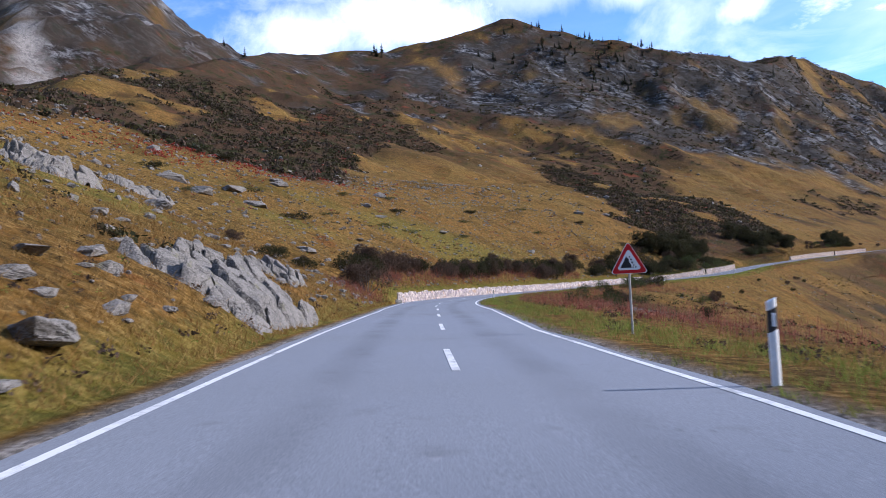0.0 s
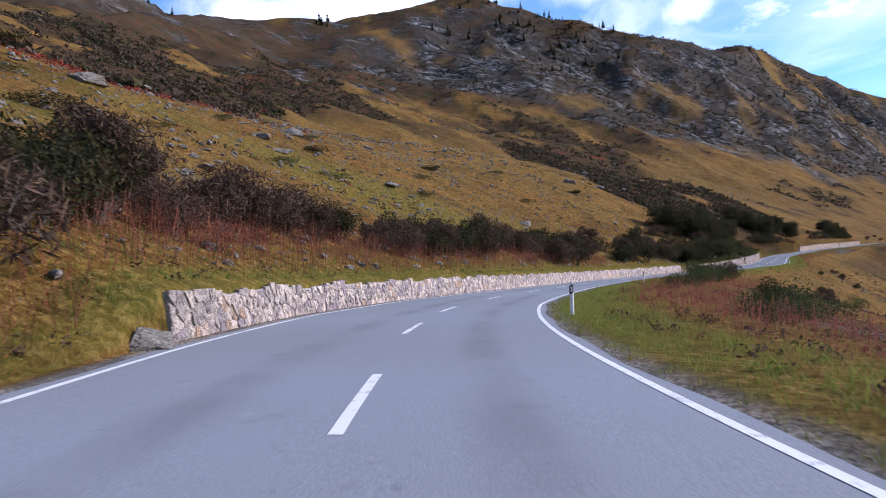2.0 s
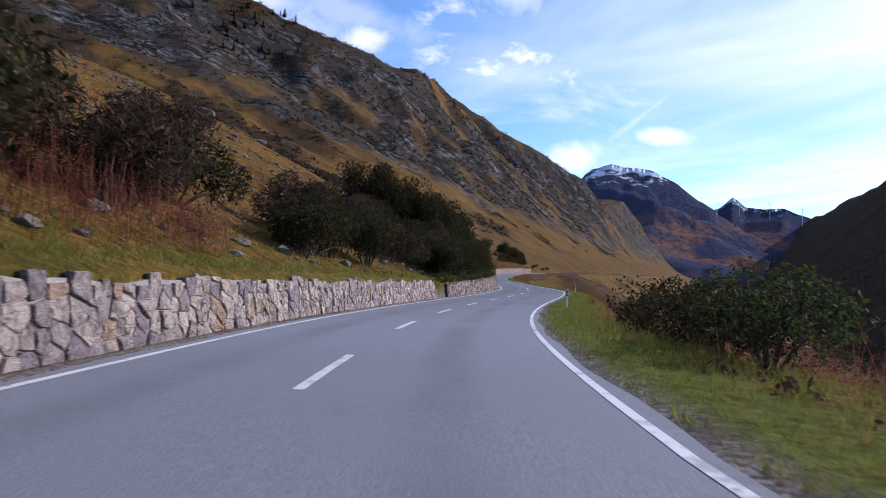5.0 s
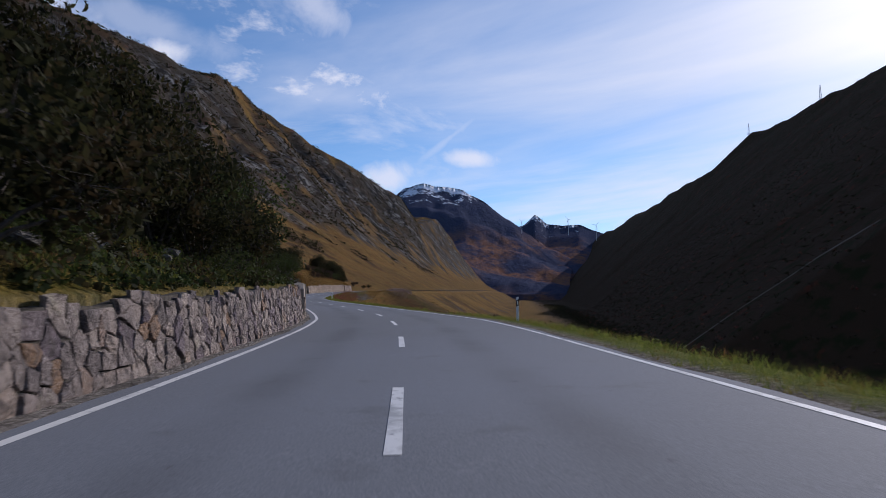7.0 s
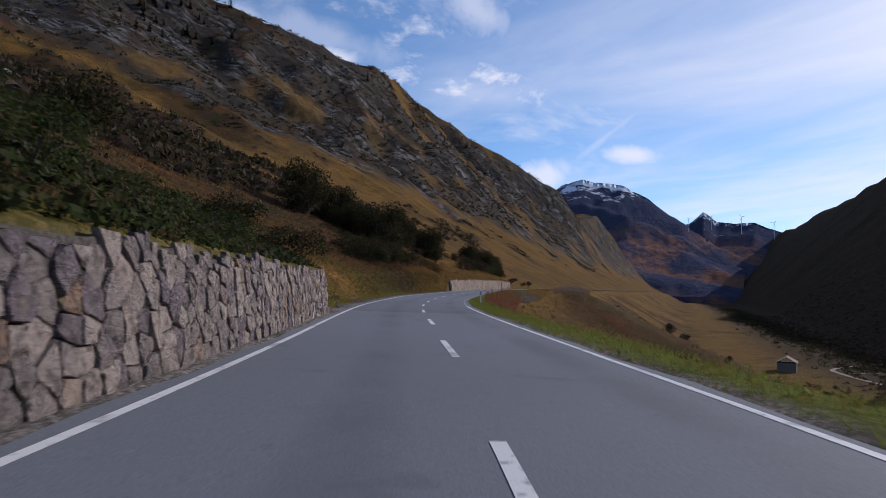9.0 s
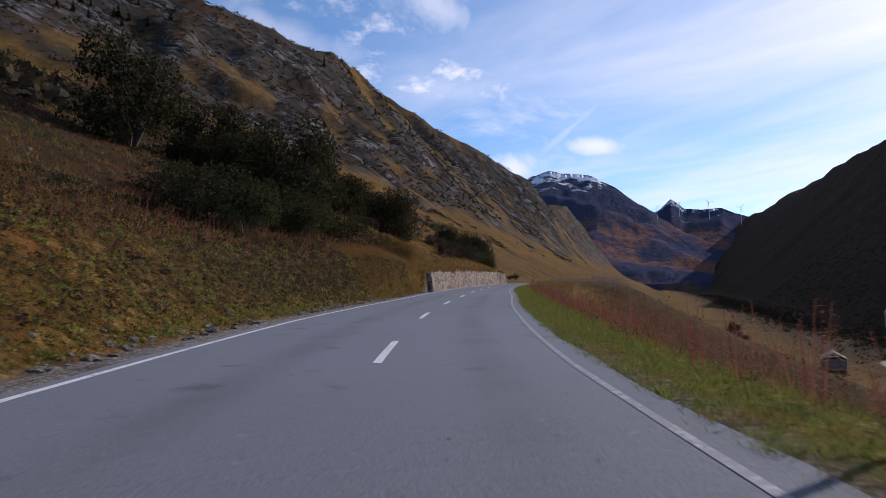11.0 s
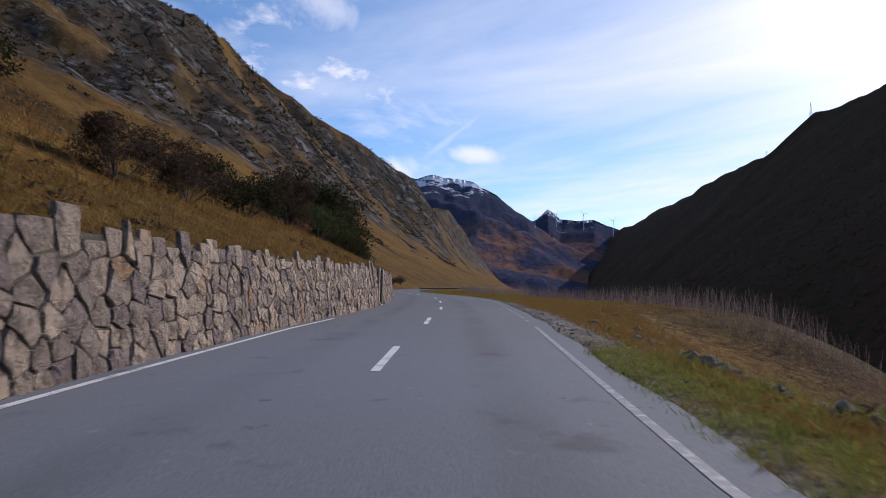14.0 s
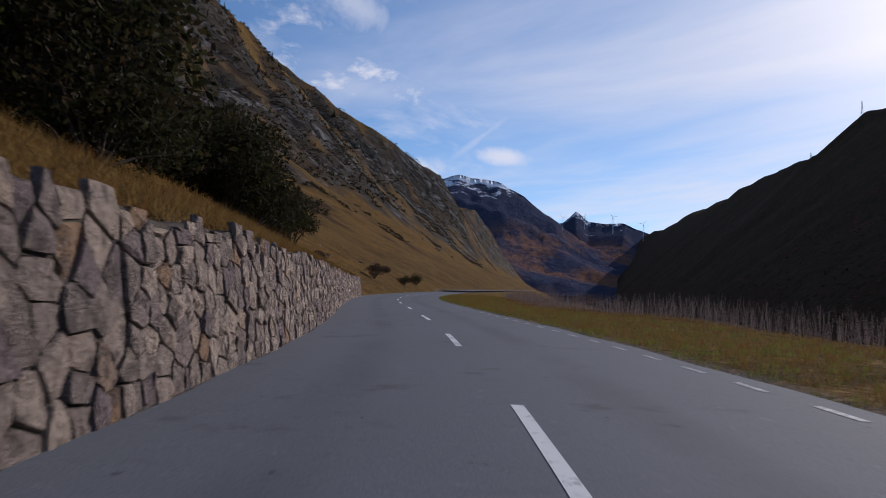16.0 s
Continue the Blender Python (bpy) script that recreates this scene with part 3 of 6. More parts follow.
    right = np.maximum(down, hill - z0)
    z = z0 + np.where(d > 0, left, right)
    return z.reshape(shape)


# ---- mesh helpers ----
def mesh_from(name, verts, faces, mats, smooth_shade=False):
    me = bpy.data.meshes.new(name)
    verts, faces = np.asarray(verts, np.float32), np.asarray(faces, np.int32)
    me.vertices.add(len(verts))
    me.vertices.foreach_set("co", verts.ravel())
    me.loops.add(faces.size)
    me.polygons.add(len(faces))
    me.loops.foreach_set("vertex_index", faces.ravel())
    k = faces.shape[1]
    me.polygons.foreach_set("loop_start", np.arange(0, faces.size, k, dtype=np.int32))
    me.polygons.foreach_set("use_smooth", np.full(len(faces), smooth_shade))
    for m in mats if isinstance(mats, (list, tuple)) else [mats]:
        me.materials.append(m)
    me.update(calc_edges=True)
    return me


def hold(me, name, values):
    me.attributes.new(name, "FLOAT", "POINT").data.foreach_set("value", np.asarray(values, np.float32))


def grid_faces(rows, cols, base=0, flip=False):
    i, j = np.meshgrid(np.arange(rows - 1), np.arange(cols - 1), indexing="ij")
    a = (base + i * cols + j).ravel()
    f = np.stack([a, a + 1, a + cols + 1, a + cols], 1)
    return f[:, ::-1] if flip else f


def part(name, bm, material, parent, label=""):
    me = bpy.data.meshes.new(name)
    bm.to_mesh(me)
    bm.free()
    me.materials.append(material)
    ob = new(name, me)
    ob.parent = parent
    if label:
        ob["label"] = label
    return ob


def base(name, label, category, m=None, group="", kind=""):
    ob = new(name)
    if m:
        ob.matrix_world = m
    return tagged(ob, label, category, group, kind)


def box(bm, x0, x1, y0, y1, z0, z1, bevel=0.0):
    m = Matrix.Translation(((x0 + x1) / 2, (y0 + y1) / 2, (z0 + z1) / 2)) @ Matrix.Diagonal((x1 - x0, y1 - y0, z1 - z0, 1))
    made = bmesh.ops.create_cube(bm, size=1, matrix=m)
    if bevel:
        edges = list({e for v in made["verts"] for e in v.link_edges})
        bmesh.ops.bevel(bm, geom=edges, offset=bevel, segments=2, affect="EDGES", profile=0.5)
    return bm


# ---- ground, road ----
def heath(x, y, s, e):
    """Where dwarf shrubs cover the hill, from 0 to 1."""
    n1, n2 = fbm(x, y, 60, 5, 61), fbm(x, y, 22, 5, 62)
    foot = np.interp(s, (-60, 65, 80, 95, 112, 140, 180, 220, 255, 280, 310, 389, 422, 487, 556, 618, 2000),
                     (75, 68, 57, 50, 60, 100, 150, 180, 195, 260, 330, 300, 235, 185, 140, 108, 100))
    above = smooth(e - foot + 14 * n1 + 10 * n2, -5, 10)
    thick = smooth(n1 * 0.55 + n2 * 0.6 + 0.74 - 0.16 * smooth(s, 300, 430), 0.2, 0.42)
    # a strip of bushes running down to the road
    low = np.interp(e, (5, 11, 17, 33, 65, 93, 157, 218, 300), (166, 168, 174, 182, 216, 250, 285, 335, 380))
    high = np.interp(e, (5, 11, 36, 80, 128, 194, 251, 300), (235, 265, 300, 335, 365, 405, 412, 390))
    strip = smooth(s - low + 14 * n2 + 8 * n1, -8, 8) * smooth(high - s + 20 * n2 + 14 * n1, -10, 8) * smooth(e, 2, 10) * smooth(e, 310, 280) * smooth(n2 + 0.4 * n1, -0.55, -0.2)
    sparse = smooth(n2 + 0.3 * n1, 0.28, 0.5) * smooth(e, 22, 50) * smooth(s, 260, 320)
    return np.maximum(np.maximum(above * thick, strip), sparse)


def make_ground():
    verts, faces, count = [], [], 0

    def sheet(x, y, keep, sink=None, flip=False):
        nonlocal count
        z = land(x, y)
        if sink is not None:
            z = z - sink(x, y)
        rows, cols = x.shape
        f = grid_faces(rows, cols, 0, flip)
        if keep is not None:
            ok = keep(x.ravel(), y.ravel())
            f = f[ok[f].any(axis=1)]
        used = np.unique(f)
        renum = np.full(rows * cols, -1)
        renum[used] = np.arange(len(used)) + count
        verts.append(np.stack([x.ravel(), y.ravel(), z.ravel()], 1)[used])
        faces.append(renum[f])
        count += len(used)

    # strip along the road
    s = np.arange(-60, 420, 0.9)
    off = np.concatenate([np.linspace(-22, -6, 24), np.linspace(-5.4, -3.2, 9), np.linspace(-0.1, 0.9, 8), np.linspace(1.1, 3, 8), np.linspace(3.6, 20, 28)])
    S, D = np.meshgrid(s, off, indexing="ij")
    D = np.where(D < -3, D + 3.1 - right_edge(S), np.where(D < 0, 0.0, D) + np.where(D > -0.2, left_edge(S), 0))
    x, y = spot(S, D)
    sheet(x, y, None, lambda x, y: np.where((D > -right_edge(S) - 0.45) & (D < left_edge(S) + 0.3), 0.05, 0.0))
    # valley and slopes round the road
    x, y = np.meshgrid(np.arange(-190, 560, 3.2), np.arange(-70, 660, 3.2), indexing="ij")

    def outside(x, y):
        s, d = along(x, y)
        return (np.abs(d) > 19) | (s < -58) | (s > 412)

    def near(x, y):
        s, d = along(x, y)
        return np.where((np.abs(d) < 22) & (s > -60) & (s < 420), 0.5, 0.0).reshape(x.shape)

    sheet(x, y, outside, near)
    # mountain sides
    x, y = np.meshgrid(np.arange(-700, 2300, 8.0), np.arange(-500, 2100, 8.0), indexing="ij")
    inner = lambda x, y: (x > -186) & (x < 554) & (y > -66) & (y < 654)
    sheet(x, y, lambda x, y: ~inner(x, y), lambda x, y: np.where((x > -190) & (x < 558) & (y > -70) & (y < 658), 3.0, 0.0))
    # the rest, to the horizon
    x, y = np.meshgrid(np.arange(-4500, 4600, 90.0), np.arange(-4500, 4600, 90.0), indexing="ij")
    inner2 = lambda x, y: (x > -690) & (x < 2280) & (y > -490) & (y < 2080)
    sheet(x, y, lambda x, y: ~inner2(x, y), lambda x, y: np.where((x > -700) & (x < 2290) & (y > -500) & (y < 2090), 30.0, 0.0))
    v, f = np.concatenate(verts), np.concatenate(faces)
    me = mesh_from("ground", v, f, GROUND, True)
    x, y, z = v.T
    s, d = along(x, y)
    e, g = np.maximum(d - left_edge(s) - 0.85, 0), np.maximum(-d - right_edge(s) - 0.45, 0)
    normal = np.empty(len(v) * 3, np.float32)
    me.vertices.foreach_get("normal", normal)
    steep = 1 - np.abs(normal.reshape(-1, 3)[:, 2])
    n1, n2 = fbm(x, y, 60, 5, 61), fbm(x, y, 22, 5, 62)
    tall = smooth(s, 430, 600)
    under = np.interp(s, (360, 378, 420, 432, 478, 506, 556, 600, 732, 1072, 2000), (420, 315, 280, 215, 181, 140, 113, 106, 83, 73, 80))
    over = np.interp(s, (440, 486, 501, 537, 594, 662, 784, 1050, 2000), (480, 476, 410, 365, 330, 290, 270, 230, 260))
    face = smooth(e - under + 22 * n1 + 16 * n2, -8, 14) * smooth(over - e + 26 * n1 + 18 * n2, -14, 10) * smooth(s, 362, 395)
    rock = face * (0.25 + 0.75 * smooth(n2 + 0.5 * n1 + 0.4 * fbm(x, y, 9, 3, 64), -0.35, 0.2))
    rock = np.maximum(rock, 0.75 * smooth(steep + 0.16 * n1 + 0.14 * n2, 0.33, 0.45) * smooth(e, 110, 170))
    rock = np.maximum(rock, 0.9 * smooth(n2 + 0.35 * n1, 0.36, 0.5) * smooth(s, 190, 260) * smooth(s, 520, 440) * smooth(e, 215, 250))
    crag = smooth(np.hypot(x + 420, y - 800), 330, 200)
    rock = np.maximum(rock, 0.85 * crag * smooth(n2 + 0.3 * n1, -0.65, 0.0) * smooth(e, 70, 120))
    shrub = np.maximum(heath(x, y, s, e), (d > 0) * (0.28 + 0.4 * n2) * smooth(s, 300, 420))
    shrub = np.maximum(shrub, 0.5 * smooth(np.hypot(x + 420, y - 800), 340, 240) * smooth(e, 70, 110))
    shrub = np.maximum(shrub, 0.8 * smooth(n2 + 0.4 * n1, -0.5, 0.1) * smooth(e, 110, 190))
    shrub = np.maximum(shrub, 0.8 * (d > 0) * np.maximum(smooth(s, 218, 228) * smooth(s, 262, 252), smooth(s, 130, 136) * smooth(s, 198, 190)) * smooth(e, 0.3, 1.2) * smooth(e, 9, 6))
    shrub = np.maximum(shrub, (d < 0) * smooth(z + 25, 0.8, 5) * smooth(g, 85, 120))
    shrub = np.maximum(shrub, (d < 0) * smooth(n2 + 0.3 * n1, -0.3, 0.25) * smooth(g, 5, 12) * smooth(g, 76, 60) * 0.7)
    rock = np.maximum(rock, (d < 0) * smooth(n2 - 0.4 * n1, 0.45, 0.7) * smooth(g, 8, 16) * smooth(g, 72, 55) * 0.8)
    green = smooth(g, 2.6, 1.2) * (g > 0) * smooth(s, 38, 62) * smooth(s, 300, 280) * (1 - 0.5 * smooth(s, 195, 215)) + 0.45 * smooth(e, 1.6, 0.5) * (e > 0) * smooth(s, 220, 190)
    green = np.maximum(green, 0.40 * smooth(n2, 0.1, 0.5) * (e > 0) * smooth(e, 60, 20) * smooth(s, 200, 150))
    gravel = np.where(d > 0, smooth(d - left_edge(s), 0.72 + 0.25 * (s > 130), 0.45 + 0.25 * (s > 130)), smooth(g, 0.3, 0.05))
    # scree running down from the crag
    run = np.clip(((x + 381) * 114 + (y - 627) * -138) / (114 ** 2 + 138 ** 2), -0.4, 1.0)
    chute = np.hypot(x + 381 - 114 * run, y - 627 + 138 * run) - np.interp(run, (-0.4, 0, 0.5, 1.0), (3, 5, 10, 24)) + 5 * fbm(x, y, 25, 3, 91)
    gravel = np.maximum(gravel, smooth(chute, 3, -3) * smooth(n2, -0.7, -0.1))
    gravel = np.maximum(gravel, (d < 0) * smooth(s, 274, 280) * smooth(s, 308, 298) * smooth(g, 1.5, 0.9))
    field = (d < 0) * smooth(z, -22.5, -24.3) * smooth(g, 60, 75)
    green = np.maximum(green, field * (0.45 + 0.3 * smooth(n1, -0.3, 0.3)))
    shrub = shrub * (1 - 0.95 * field)
    for key, value in (("rock", rock), ("shrub", shrub), ("green", green), ("gravel", gravel)):
        hold(me, key, np.clip(value, 0, 1))
    tagged(new("ground", me), "autumn mountain slopes with dry grass, heath and bare rock", "ground", kind="structure")


def ribbon(name, s, d0, d1, lift, material, label, category="road", thick=0.0, cols=2):
    S = np.repeat(s[:, None], cols, 1)
    u = np.linspace(0, 1, cols)[None]
    D = d0[:, None] * (1 - u) + d1[:, None] * u
    x, y = spot(S, D)
    z = road_z(S, D) + lift
    v = np.stack([x.ravel(), y.ravel(), z.ravel()], 1)
    me = mesh_from(name, v, grid_faces(len(s), cols, 0, True), material, True)
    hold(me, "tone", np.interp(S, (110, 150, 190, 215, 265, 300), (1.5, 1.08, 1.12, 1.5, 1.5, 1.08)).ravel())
    hold(me, "lane", (np.maximum(smooth(np.abs(D - 1.55), 0.55, 0.1), smooth(np.abs(D + 1.5), 0.55, 0.1))).ravel())
    return tagged(new(name, me), label, category, kind="structure")


make_ground()
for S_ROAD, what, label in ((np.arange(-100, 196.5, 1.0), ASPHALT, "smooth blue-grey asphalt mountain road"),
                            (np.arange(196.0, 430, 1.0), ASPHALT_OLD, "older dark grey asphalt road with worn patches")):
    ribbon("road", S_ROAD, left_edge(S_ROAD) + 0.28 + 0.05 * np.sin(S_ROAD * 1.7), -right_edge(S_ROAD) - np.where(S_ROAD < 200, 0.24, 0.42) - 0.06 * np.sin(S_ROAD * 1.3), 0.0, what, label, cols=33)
S_FAR = np.arange(430, 1420, 5.0)
ribbon("road_far", S_FAR, left_edge(S_FAR) + 1.2, -right_edge(S_FAR) - 1.2, 0.35, ASPHALT, "distant stretch of the mountain road")
S_LINE = np.arange(-100, 284, 0.5)
ribbon("edge_line", S_LINE, left_edge(S_LINE) + 0.06, left_edge(S_LINE) - 0.06, 0.005, PAINT, "white painted edge line on the hill side", "road marking")
S_SOLID = np.arange(-100, 281, 0.5)
S_SOLID = S_SOLID[S_SOLID < 206]
ribbon("edge_line", S_SOLID, -right_edge(S_SOLID) + 0.06, -right_edge(S_SOLID) - 0.06, 0.005, PAINT, "white painted edge line on the valley side", "road marking")

S_WORN = np.arange(205.5, 281, 0.5)
ribbon("edge_line", S_WORN, -right_edge(S_WORN) + 0.05, -right_edge(S_WORN) - 0.05, 0.005, PAINT_OLD, "badly worn white edge line on the valley side", "road marking")


def dash(name, s0, s1, d, half, label):
    s = np.linspace(s0, s1, 7)
    ob = ribbon(name, s, np.full(7, d(s0) + half), np.full(7, d(s0) - half), 0.005, PAINT if name == "centre_dash" else PAINT_OLD, label, "road marking")
    return tagged(ob, group=name + " row")


DASH_END = np.interp(np.arange(-8, 50), (-8, 0, 4, 6, 7, 9, 13, 20, 22, 29, 33, 37, 38, 39, 40, 41, 49), (-49.8, 10, 39.2, 54.0, 60.9, 76.5, 105.4, 156.1, 170.0, 220.7, 253.6, 284.0, 292.0, 300.6, 309.7, 317.3, 378))
for far in DASH_END:
    dash("centre_dash", far - 2.6, far, lambda s: float(np.interp(s + 1.3, (8, 15, 30, 38, 53, 59, 66, 75, 82, 104, 130, 150, 162, 168, 176, 190, 220, 245, 262, 269, 280, 291, 300, 309, 316), (-0.22, -0.36, -0.58, -0.3, 0.23, 0.42, 0.33, -0.18, -0.4, 0, 0.1, 0, 0, 0.2, 0.45, 0.2, 0.07, 0, 0.1, 0.29, 0, -0.35, -0.35, -0.3, -0.1))), 0.065, "white painted dash on the middle of the road")
for far in np.arange(283.0, 330.0, 1.35):
    dash("edge_dash", far - 0.62, far, lambda s: -float(right_edge(s)), 0.055, "short worn white dash on the valley edge of the road")


# ---- far mountains ----
def far_range(name, label, radius, deep, profile, seed, lumps, material):
    """A range seen far up the valley: azimuths and elevations of its crest from the road."""
    az0, az1 = profile[0][0], profile[-1][0]
    az = np.linspace(az0, az1, 170)
    el = np.interp(az, [p[0] for p in profile], [p[1] for p in profile]) + 0.22 * fbm(az * 1.0, az * 0 + seed, 2.6, 4, seed)
    u = np.linspace(-0.25, 1, 46)
    A, U = np.meshgrid(az, u, indexing="ij")
    R = radius - deep * np.abs(U)
    x, y = 195 + R * np.sin(np.radians(A)), 348 + R * np.cos(np.radians(A))
    crest = 8 + radius * np.tan(np.radians(el))[:, None]
    z = crest * (1 - np.abs(U) ** 0.85) + 20
    ribs = (0.45 - 1.5 * np.abs(fbm(x + 0.5 * y, y, 750, 6, seed))) * lumps * np.minimum(np.abs(U) * 5 + 0.08, 1) * (1 - np.abs(U) * 0.6)
    z = z + ribs + fbm(x, y, 120, 4, seed + 2) * lumps * 0.10 - 90 * (np.abs(U) > 0.98)
    v = np.stack([x.ravel(), y.ravel(), z.ravel()], 1)
    tagged(new(name, mesh_from(name, v, grid_faces(len(az), len(u)), material, True)), label, "mountain", kind="structure")


far_range("mountain_far", "distant brown mountain with haze blue in its colour and fresh snow on its crest", 4100, 1700,
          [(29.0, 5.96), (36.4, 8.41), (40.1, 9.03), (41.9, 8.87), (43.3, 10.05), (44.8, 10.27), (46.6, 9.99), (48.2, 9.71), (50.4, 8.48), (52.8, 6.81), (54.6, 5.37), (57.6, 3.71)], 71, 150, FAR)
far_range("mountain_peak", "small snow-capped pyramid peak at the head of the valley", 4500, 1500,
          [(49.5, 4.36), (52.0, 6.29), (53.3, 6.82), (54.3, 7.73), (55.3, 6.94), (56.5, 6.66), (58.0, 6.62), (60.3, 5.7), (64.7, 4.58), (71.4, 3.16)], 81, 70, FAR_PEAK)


# ---- stone walls ----
def clip(poly, nx, ny, c):
    """The piece of a polygon where nx * x + ny * y <= c."""
    out = []
    for i, (ax, ay) in enumerate(poly):
        bx, by = poly[(i + 1) % len(poly)]
        da, db = nx * ax + ny * ay - c, nx * bx + ny * by - c
        if da <= 0:
            out.append((ax, ay))
        if da * db < 0:
            k = da / (da - db)
            out.append((ax + (bx - ax) * k, ay + (by - ay) * k))
    return out


def rubble(length, height_at, size, seed):
    """Outlines of fitted field stones on a wall's face, as lists of (along, up)."""
    r = rnd(seed)
    pts, v, row = [], size * 0.3, 0
    while v < 3.0:
        u = r.uniform(0, size)
        while u < length:
            if v < height_at(u) + size * 0.15:
                pts.append((u, v + r.uniform(-0.2, 0.2) * size))
            u += size * r.choice([0.6, 0.85, 1.1, 1.45, 1.9])
        v += size * r.uniform(0.68, 0.92)
    pts = np.array(pts)
    stones = []
    for x, y in pts:
        near = pts[(np.abs(pts[:, 0] - x) < size * 3) & (np.abs(pts[:, 1] - y) < size * 3)]
        top = height_at(x) + r.uniform(-0.10, 0.11) + (r.uniform(0.14, 0.32) if size > 0.38 and r.uniform() < 0.16 else 0.0)
        poly = [(max(x - size * 1.4, 0), 0.0), (min(x + size * 1.4, length), 0.0), (min(x + size * 1.4, length), top), (max(x - size * 1.4, 0), top)]
        for qx, qy in near:
            dx, dy = qx - x, qy - y
            if dx or dy:
                gap = 0.5 - r.uniform(0.003, 0.009) / math.hypot(dx, dy)
                poly = clip(poly, dx, dy, dx * (x + dx * gap) + dy * (y + dy * gap))
                if len(poly) < 3:
                    break
        if len(poly) >= 3:
            area = abs(sum(a[0] * b[1] - b[0] * a[1] for a, b in zip(poly, poly[1:] + poly[:1]))) / 2
            if area > 0.008:
                stones.append(poly)
    return stones


def stone_solid(poly, place, proud, r, verts, faces):
    """One stone with worn edges; place(u, v, out) gives the world."""
    cx, cy = sum(p[0] for p in poly) / len(poly), sum(p[1] for p in poly) / len(poly)
    full = []
    for (ax, ay), (bx, by) in zip(poly, poly[1:] + poly[:1]):
        full.append((ax + (cx - ax) * r.uniform(0, 0.10), ay + (cy - ay) * r.uniform(0, 0.10)))
        if math.hypot(bx - ax, by - ay) > 0.16:
            w = r.uniform(0, 0.07)
            full.append(((ax + bx) / 2 * (1 - w) + cx * w, (ay + by) / 2 * (1 - w) + cy * w))
    poly = full
    k, n0 = len(poly), len(verts)
    for shrink, out in ((1.0, -0.03), (1.0, proud * 0.6), (0.93, proud)):
        for px, py in poly:
            w = 0.022 if out > 0 else 0.0
            verts.append(place(cx + (px - cx) * shrink, max(cy + (py - cy) * shrink, 0.0), out + r.uniform(-w, w)))
    verts.append(place(cx + r.uniform(-0.05, 0.05), cy + r.uniform(-0.05, 0.05), proud + r.uniform(-0.01, 0.05)))
    for ring in (0, 1):
        for i in range(k):
            a, b = n0 + ring * k + i, n0 + ring * k + (i + 1) % k
            faces.append((a, b, b + k))
            faces.append((a, b + k, a + k))
    for i in range(k):
        faces.append((n0 + 2 * k + i, n0 + 2 * k + (i + 1) % k, n0 + 3 * k))


def make_wall(number, a, b, gap, ha, hb, size, label, material):
    r = rnd(900 + number)
    lean = 0.12
    start, length = float(metres(a)), float(metres(b) - metres(a))

    def place(u, v, out):
        s = float(station(start + u))
        x, y = spot(s, float(left_edge(s)) + gap + lean * v - out)
        return float(x), float(y), float(road_z(s, 4.0)) - 0.03 + v

    height = lambda u: float(np.interp(u, (0, length), (ha, hb))) + 0.05 * math.sin(u * 0.9 + number) + 0.04 * math.sin(u * 2.7)
    # mortar core
    s = np.arange(a, b + 0.4, 0.5)
    s[-1] = b
    v, rows = [], []
    for q in s:
        h = height(float(metres(q)) - start)
        for up, back in ((-0.15, 0), (h - 0.05, 0), (h - 0.04, 0.42), (-0.15, 0.50)):
            x, y = spot(q, float(left_edge(q)) + gap + lean * up + back)
            v.append((float(x), float(y), float(road_z(q, 4.0)) + up))
    n = len(s)
    f = [(4 * i + j, 4 * i + (j + 1) % 4, 4 * i + 4 + (j + 1) % 4, 4 * i + 4 + j) for i in range(n - 1) for j in range(4)]
    f += [(0, 1, 2, 3), (4 * n - 1, 4 * n - 2, 4 * n - 3, 4 * n - 4)]
    wall = tagged(new(f"wall_{number}", mesh_from("wall_core", v, f, MORTAR if number == 1 else MORTAR_DARK)), label, "stone wall", kind="structure")
    stones = rubble(length, height, size, 40 + number)
    stones.sort(key=lambda p: p[0][0])
    first = len(stones) // 4 if number < 4 else 0
    rest_v, rest_f = [], []
    for i, poly in enumerate(stones):
        proud = r.uniform(0.02, 0.075)
        if first <= i < first + 300:
            v, f = [], []
            stone_solid(poly, place, proud, r, v, f)
            ob = new("stone", mesh_from("stone", v, f, material))
            ob.parent = wall
        else:
            stone_solid(poly, place, proud, r, rest_v, rest_f)
    if number == 4:
        side = lambda u, v, out: (lambda q: (float(q[0]), float(q[1]), float(road_z(a, 4.0)) - 0.03 + v))(spot(a - out * 0.72, float(left_edge(a)) + gap + lean * v + u))
        for poly in rubble(0.55, lambda u: ha, size, 49):
            v, f = [], []
            stone_solid(poly, side, 0.05, r, v, f)
            new("stone", mesh_from("stone", v, f, material)).parent = wall
    if rest_v:
        ob = new("stones", mesh_from("stones", rest_v, rest_f, material))
        ob.parent = wall
        tagged(ob, kind="stuff")


